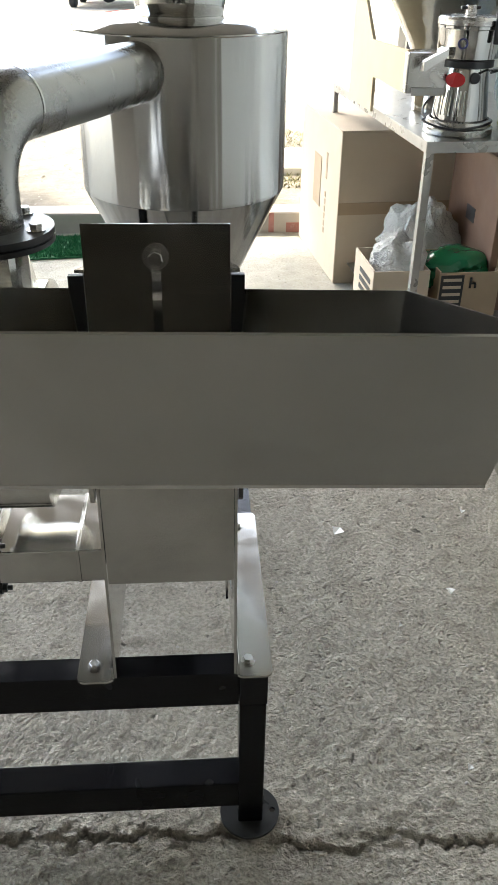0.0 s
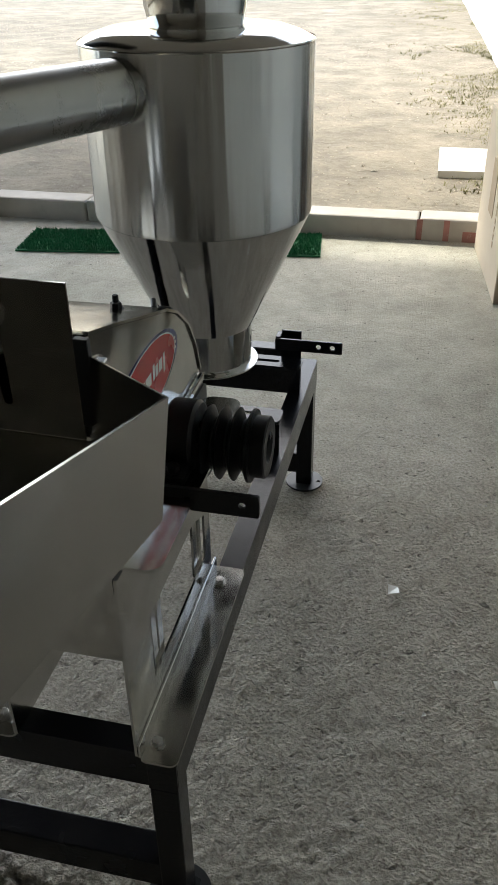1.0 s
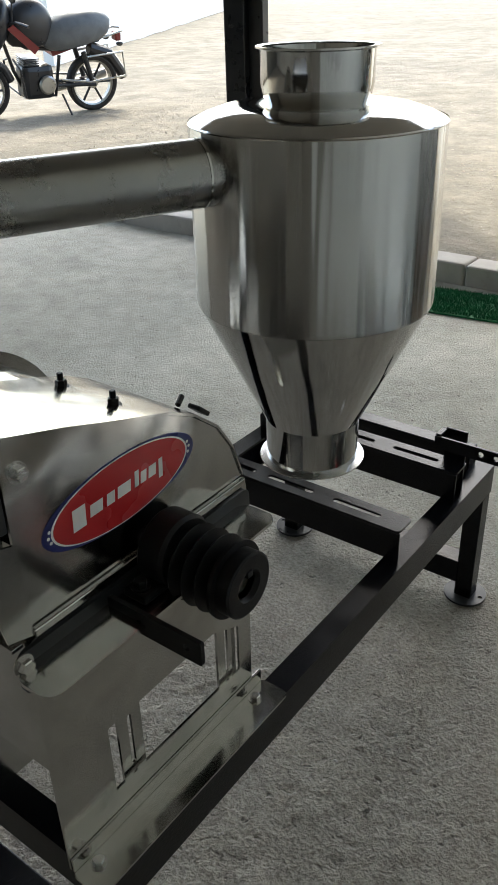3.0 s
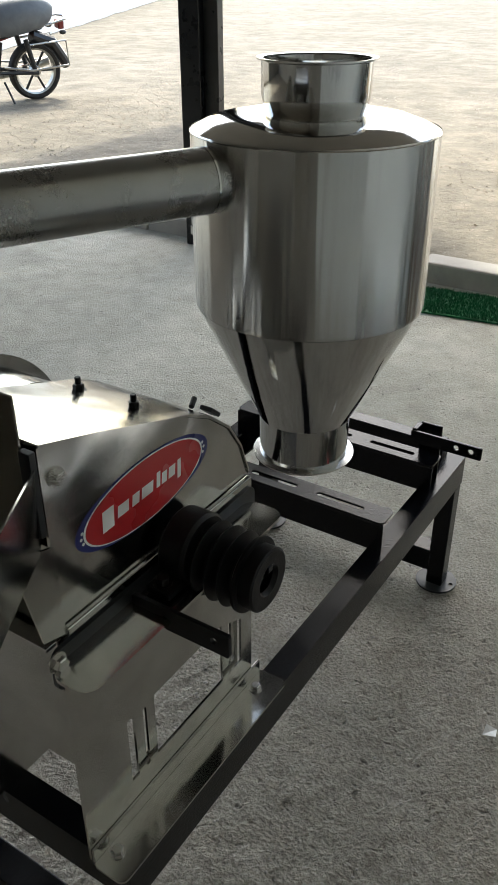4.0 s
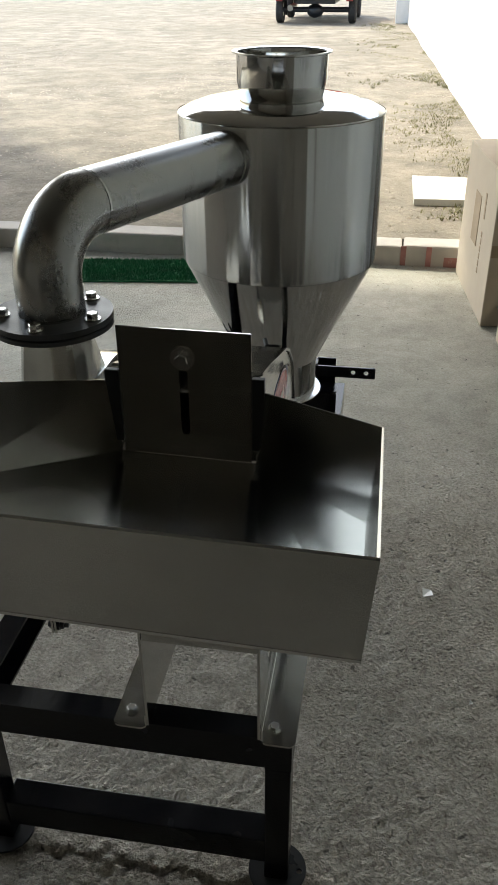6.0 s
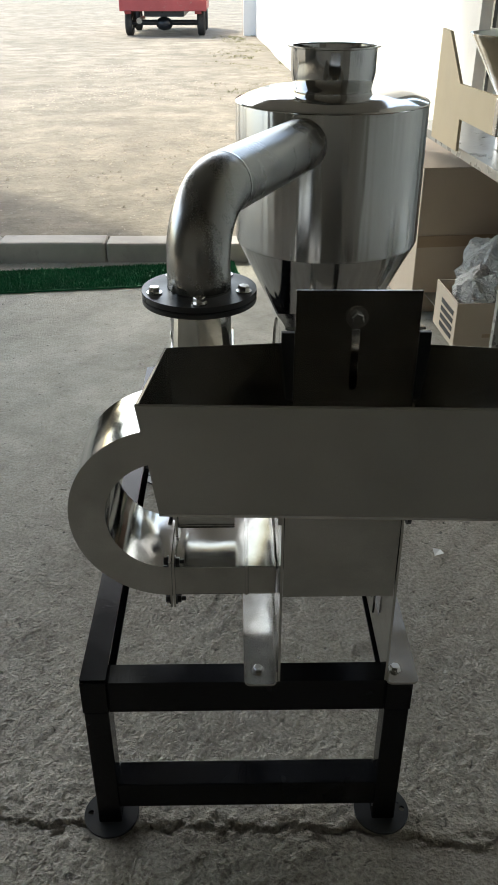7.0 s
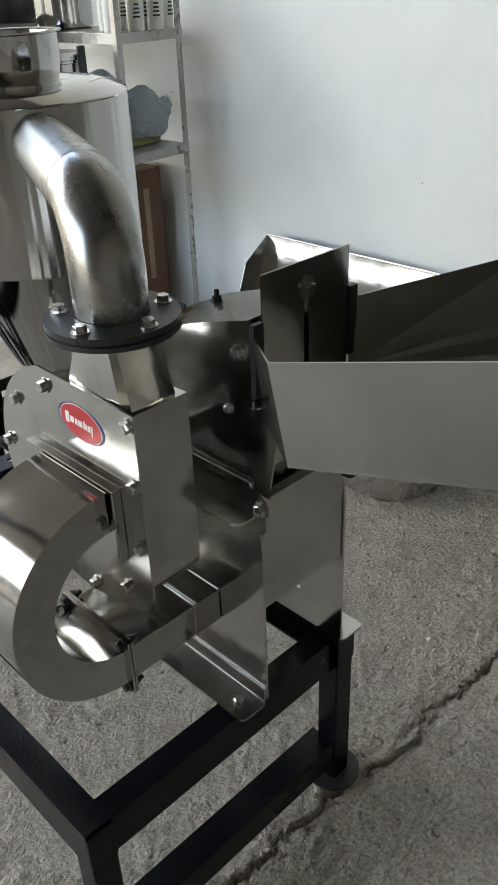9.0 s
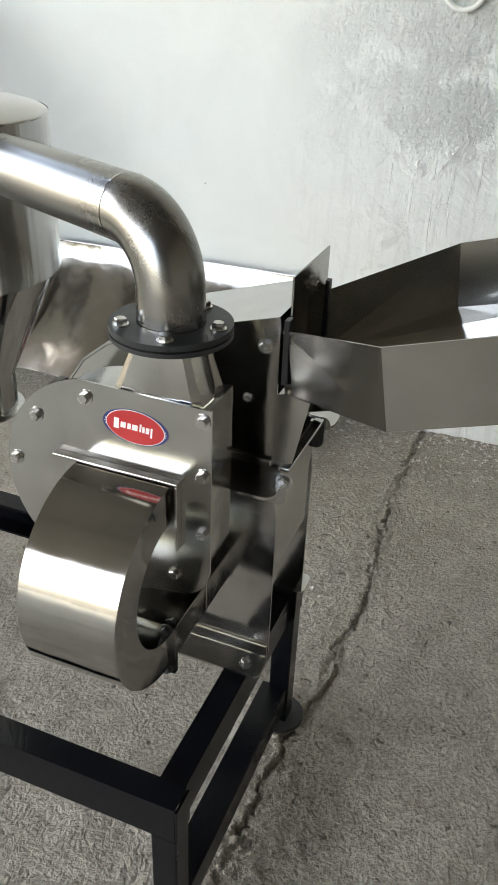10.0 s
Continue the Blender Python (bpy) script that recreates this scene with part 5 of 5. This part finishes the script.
def build_verge():
    verts, faces = [], []
    rnd = random.Random(12)
    for k in range(5200):
        y = 5.2 + 17 * rnd.random() ** 1.3
        wx = 1.28 - (y - 4.8) * 0.0452
        x = wx - 0.02 - abs(rnd.gauss(0, 0.30 + 0.012 * y))
        if noise.noise(Vector((x * 1.3, y * 0.8, 2))) < -0.02 and wx - x > 0.12:
            continue
        for j in range(5):
            a = rnd.uniform(0, 6.28)
            h, w = rnd.uniform(0.006, 0.03), rnd.uniform(0.003, 0.009)
            px, py = x + rnd.uniform(-0.04, 0.04), y + rnd.uniform(-0.04, 0.04)
            i0 = len(verts)
            verts += [(px - w * math.sin(a), py + w * math.cos(a), 0.085), (px + w * math.sin(a), py - w * math.cos(a), 0.085), (px + 1.4 * h * math.cos(a), py + 1.4 * h * math.sin(a), 0.10 + h)]
            faces.append((i0, i0 + 1, i0 + 2))
    me = bpy.data.meshes.new("grass_verge")
    me.from_pydata(verts, [], faces)
    me.materials.append(GRASS)
    tagged(new("grass_verge", me), "sparse dry grass verge along the white wall", "grass", "", "stuff")


build_verge()
sl = panel([(0.355, 5.55, 0.09), (0.78, 5.58, 0.09), (0.80, 6.20, 0.09), (0.345, 6.22, 0.09)], 0.05)
part("stone_slab", sl, STONE, None, "pale flat stone slab lying on the yard", False, "slab")

# door leaf standing open outside, pipe stubs on the wall, ring on the wall
dl = thing("door_leaf", (1.2, 4.9, 0.1), "pale steel door leaf standing open with a latch", "door")
part("leaf", box(1.225, 1.262, 4.66, 5.75, 0.13, 2.4, 0.004), DOORP, dl)
la = part("latch", box(1.198, 1.2248, 5.00, 5.035, 1.12, 1.24, 0.003), ZINC, dl, "rusty steel latch")
part("latch_bolt", sweep([(1.205, 5.017, 1.05), (1.205, 5.017, 1.27)], 0.007, 8), ZINC, la)
part("hinge_post", box(1.30, 1.56, 4.50, 4.56, -0.05, 2.6, 0.004), DOORP, dl)
pp = thing("wall_pipe", (1.5, 4.3, 1.4), "bent pale water pipe stub on the wall", "pipe")
part("riser", sweep([(1.545, 4.30, 1.2), (1.535, 4.30, 1.45), (1.51, 4.30, 1.50), (1.47, 4.30, 1.50)], 0.012, 10), ZINC, pp)
part("stub", cyl((1.44, 4.12, 1.49), "x", 0.016, 0.125, 14, 0.002), WHITE, pp)
rg = thing("wall_ring", (1.55, 1.03, 1.44), "white plastic ring hanging on the plaster wall", "ring")
part("hoop", sweep([(1.556, 1.035 + 0.060 * math.cos(2 * math.pi * i / 40), 1.452 + 0.060 * math.sin(2 * math.pi * i / 40)) for i in range(41)], 0.008, 10, None, False), WHITE, rg)
part("peg", cyl((1.545, 1.035, 1.512), "x", 0.006, 0.03, 10), ZINC, rg)


# ---- motorbike in the yard ----
def build_bike():
    M = Matrix.Translation((-7.50, 8.22, 0.10)) @ Matrix.Rotation(radians(250), 4, "Z") @ Matrix.Rotation(radians(-9), 4, "X") @ Matrix.Scale(1.06, 4)
    bk = thing("motorbike", (-8.0, 7.9, 0.1), "dark motorbike with red trim on its side stand", "motorbike")

    def P(name, bm, mat, label="", parent=bk, **k):
        return part(name, turned(bm, M), mat, parent, label, **k)

    def wheel(x, w, r):
        tor = lathe([(r - 0.065, -w * 0.75), (r - 0.03, -w), (r - 0.008, -w * 0.7), (r, 0), (r - 0.008, w * 0.7), (r - 0.03, w), (r - 0.065, w * 0.75)], (x, 0, r), 40, "y")
        wh = P("wheel", tor, RUBBER, "dusty tyre on alloy rim")
        P("rim", lathe([(r - 0.063, -w * 0.7), (r - 0.085, -w * 0.5), (r - 0.085, w * 0.5), (r - 0.063, w * 0.7)], (x, 0, r), 32, "y"), ZINC, "", wh)
        P("hub", cyl((x, -0.05, r), "y", 0.06, 0.1, 20, 0.01), ZINC, "", wh)
        for k in range(6):
            a = radians(60 * k)
            P("spoke", sweep([(x + 0.05 * math.cos(a), 0, r + 0.05 * math.sin(a)), (x + (r - 0.08) * math.cos(a), 0, r + (r - 0.08) * math.sin(a))], 0.014, 8), DARKP, "", wh)
        return wh
    wheel(0, 0.055, 0.31)
    wheel(1.29, 0.045, 0.305)
    P("engine", box(0.50, 0.86, -0.14, 0.14, 0.20, 0.56, 0.06), DARKP, "dark finned engine block")
    for k in range(5):
        P("cooling_fin", box(0.66, 0.84, -0.12, 0.12, 0.53 + 0.022 * k, 0.54 + 0.022 * k, 0.003), DARKP)
    P("crankcase_cover", cyl((0.60, 0.14, 0.36), "y", 0.10, 0.05, 24, 0.02), ZINC)
    P("frame_spine", sweep([(1.02, 0, 0.86), (0.75, 0, 0.72), (0.35, 0, 0.68), (-0.1, 0, 0.76)], 0.025, 10), DARKP)
    P("down_tube", sweep([(1.02, 0, 0.84), (0.92, 0, 0.5), (0.80, 0, 0.22), (0.45, 0, 0.2), (0.38, 0, 0.62)], 0.02, 10), DARKP)
    P("crash_guard", sweep([(0.93, -0.05, 0.62), (0.93, -0.26, 0.55), (0.90, -0.28, 0.28), (0.84, -0.06, 0.22)], 0.012, 8), DARKP)
    P("crash_guard", sweep([(0.93, 0.05, 0.62), (0.93, 0.26, 0.55), (0.90, 0.28, 0.28), (0.84, 0.06, 0.22)], 0.012, 8), DARKP)
    tk = blob((0.72, 0, 0.74), (0.28, 0.16, 0.27), 9, 0.03, flat=True)
    P("fuel_tank", tk, DARKP, "dark fuel tank")
    st = turned(blob((0, 0, 0), (0.44, 0.16, 0.20), 10, 0.04, flat=True), pose(0.17, 0, 0.72, 0, 9, 0))
    P("seat", st, GREYV, "seat under a grey cover")
    P("tail_fairing", panel([(0.45, -0.135, 0.70), (-0.24, -0.115, 0.83), (-0.24, -0.115, 0.76), (0.40, -0.135, 0.58)], 0.25), REDM, "red striped tail fairing")
    P("tail_lamp", box(-0.36, -0.29, -0.06, 0.06, 0.74, 0.83, 0.015), REDM)
    P("grab_rail", sweep([(-0.10, -0.13, 0.80), (-0.34, -0.12, 0.86), (-0.38, 0, 0.87), (-0.34, 0.12, 0.86), (-0.10, 0.13, 0.80)], 0.012, 8), ZINC)
    P("rear_mudguard", sweep([(0.02, 0, 0.68), (-0.22, 0, 0.60), (-0.36, 0, 0.42), (-0.40, 0, 0.34)], [0.07, 0.07, 0.06, 0.05], 10), DARKP)
    P("front_mudguard", sweep([(1.29 + 0.34 * math.cos(radians(a)), 0, 0.305 + 0.34 * math.sin(radians(a))) for a in (20, 50, 80, 110, 140, 165)], 0.05, 10), DARKP)
    for s in (-1, 1):
        P("fork_leg", sweep([(1.29, 0.085 * s, 0.30), (1.05, 0.085 * s, 0.92)], 0.022, 10), ZINC)
        P("shock_absorber", sweep([(0.05, 0.12 * s, 0.36), (0.14, 0.12 * s, 0.66)], 0.028, 10), DARKP)
        P("swing_arm", sweep([(0.0, 0.10 * s, 0.31), (0.45, 0.09 * s, 0.33)], 0.022, 8), DARKP)
        P("indicator", blob((-0.28, 0.18 * s, 0.74), (0.04, 0.025, 0.025), 2, 0.02, flat=False), DARKP)
        P("mirror", blob((0.98, 0.34 * s, 1.26), (0.03, 0.08, 0.05), 2, 0.02, flat=False), DARKP)
        P("mirror_stem", sweep([(0.97, 0.26 * s, 1.02), (0.98, 0.33 * s, 1.25)], 0.008, 6), DARKP)
        P("grip", sweep([(0.90, 0.24 * s, 1.005), (0.84, 0.37 * s, 0.99)], 0.018, 10), DARKP)
    P("handlebar", sweep([(0.84, -0.36, 0.99), (0.92, -0.22, 1.01), (1.0, -0.06, 0.96), (1.0, 0.06, 0.96), (0.92, 0.22, 1.01), (0.84, 0.36, 0.99)], 0.013, 10), DARKP)
    fa = turned(blob((0, 0, 0), (0.15, 0.19, 0.30), 11, 0.05, flat=False), pose(1.09, 0, 0.95, 0, -18, 0))
    P("headlamp_fairing", fa, DARKP, "dark headlamp fairing with a round mark")
    P("headlamp", cyl((1.22, 0, 0.84), "x", 0.085, 0.05, 24, 0.02), DARKFL)
    P("fairing_mark", cyl((1.19, 0, 1.03), "x", 0.05, 0.028, 24, 0.004), WHITE, "round white mark")
    for s in (-1, 1):
        P("tank_flank", panel([(1.0, 0.165 * s, 0.94), (0.93, 0.165 * s, 0.98), (0.66, 0.165 * s, 0.74), (0.72, 0.165 * s, 0.68)], 0.006 * s), REDM, "red tank flank")
        P("rear_guard", sweep([(0.12, 0.17 * s, 0.62), (-0.30, 0.20 * s, 0.66), (-0.34, 0.20 * s, 0.40), (0.10, 0.19 * s, 0.36), (0.42, 0.16 * s, 0.40)], 0.012, 8), ZINC)
    P("exhaust", sweep([(0.80, -0.12, 0.30), (0.55, -0.15, 0.20), (0.2, -0.17, 0.26), (-0.25, -0.19, 0.36)], [0.02, 0.025, 0.045, 0.05], 14), ZINC)
    P("side_stand", sweep([(0.42, 0.12, 0.24), (0.36, 0.26, 0.01)], 0.012, 8), DARKP)


build_bike()


# ---- small truck at the end of the yard ----
def build_truck():
    tk = thing("small_truck", (-1.87, 22.9, 0.1), "small red goods truck seen from behind", "truck")
    x0, x1, y0 = -2.92, -0.86, 21.85
    for x in (-2.74, -1.0):
        for y in (22.3, 24.4):
            w = part("wheel", lathe([(0.17, -0.07), (0.25, -0.09), (0.285, -0.06), (0.285, 0.06), (0.25, 0.09), (0.17, 0.07)], (x, y, 0.385), 32, "x"), RUBBER, tk, "worn black tyre")
            part("rim", lathe([(1e-6, -0.03), (0.09, -0.05), (0.17, -0.06), (0.17, 0.06), (0.09, 0.05), (1e-6, 0.03)], (x, y, 0.385), 24, "x"), ZINC, w)
    part("axle", sweep([(-2.70, 22.3, 0.385), (-1.04, 22.3, 0.385)], 0.06, 12), DARKP, tk)
    part("differential", blob((-1.9, 22.3, 0.36), (0.2, 0.16, 0.15), 4, 0.05, flat=False), DARKP, tk)
    part("chassis", box(-2.35, -1.4, 21.95, 25.6, 0.52, 0.66, 0.02), DARKP, tk)
    part("silencer", sweep([(-2.5, 22.2, 0.42), (-2.5, 23.2, 0.42)], 0.07, 12), ZINC, tk)
    part("bed", box(x0, x1, y0 + 0.06, 24.0, 0.66, 0.74, 0.01), TRUCKR, tk)
    part("tailgate", box(x0, x1, y0, y0 + 0.05, 0.64, 1.20, 0.012), TRUCKR, tk, "faded red tailgate")
    for x in (x0, x1 - 0.04):
        part("side_board", box(x, x + 0.04, y0 + 0.06, 24.0, 0.74, 1.20, 0.01), TRUCKR, tk)
    part("cab", box(x0 + 0.1, x1 - 0.1, 24.05, 25.6, 0.55, 2.0, 0.12, None, 3), TRUCKR, tk)
    part("rear_window", box(-2.5, -1.3, 24.035, 24.049, 1.35, 1.8, 0.004), BLACK, tk)
    for x in (x0 + 0.12, x1 - 0.28):
        part("tail_lamp", box(x, x + 0.16, y0 - 0.02, y0, 0.58, 0.66, 0.008), REDM, tk)
    for x in (-2.86, -1.12):
        part("mud_flap", box(x, x + 0.24, 22.62, 22.63, 0.25, 0.62), RUBBER, tk)


build_truck()
gp = thing("gate_pillar", (0.2, 22.4, 0.1), "white square pillar at the end of the compound wall", "pillar")
part("shaft", box(0.02, 0.42, 22.2, 22.6, 0.05, 2.9, 0.02), WALLO, gp)
part("cap", box(-0.03, 0.47, 22.15, 22.65, 2.9, 2.98, 0.02), WALLO, gp)
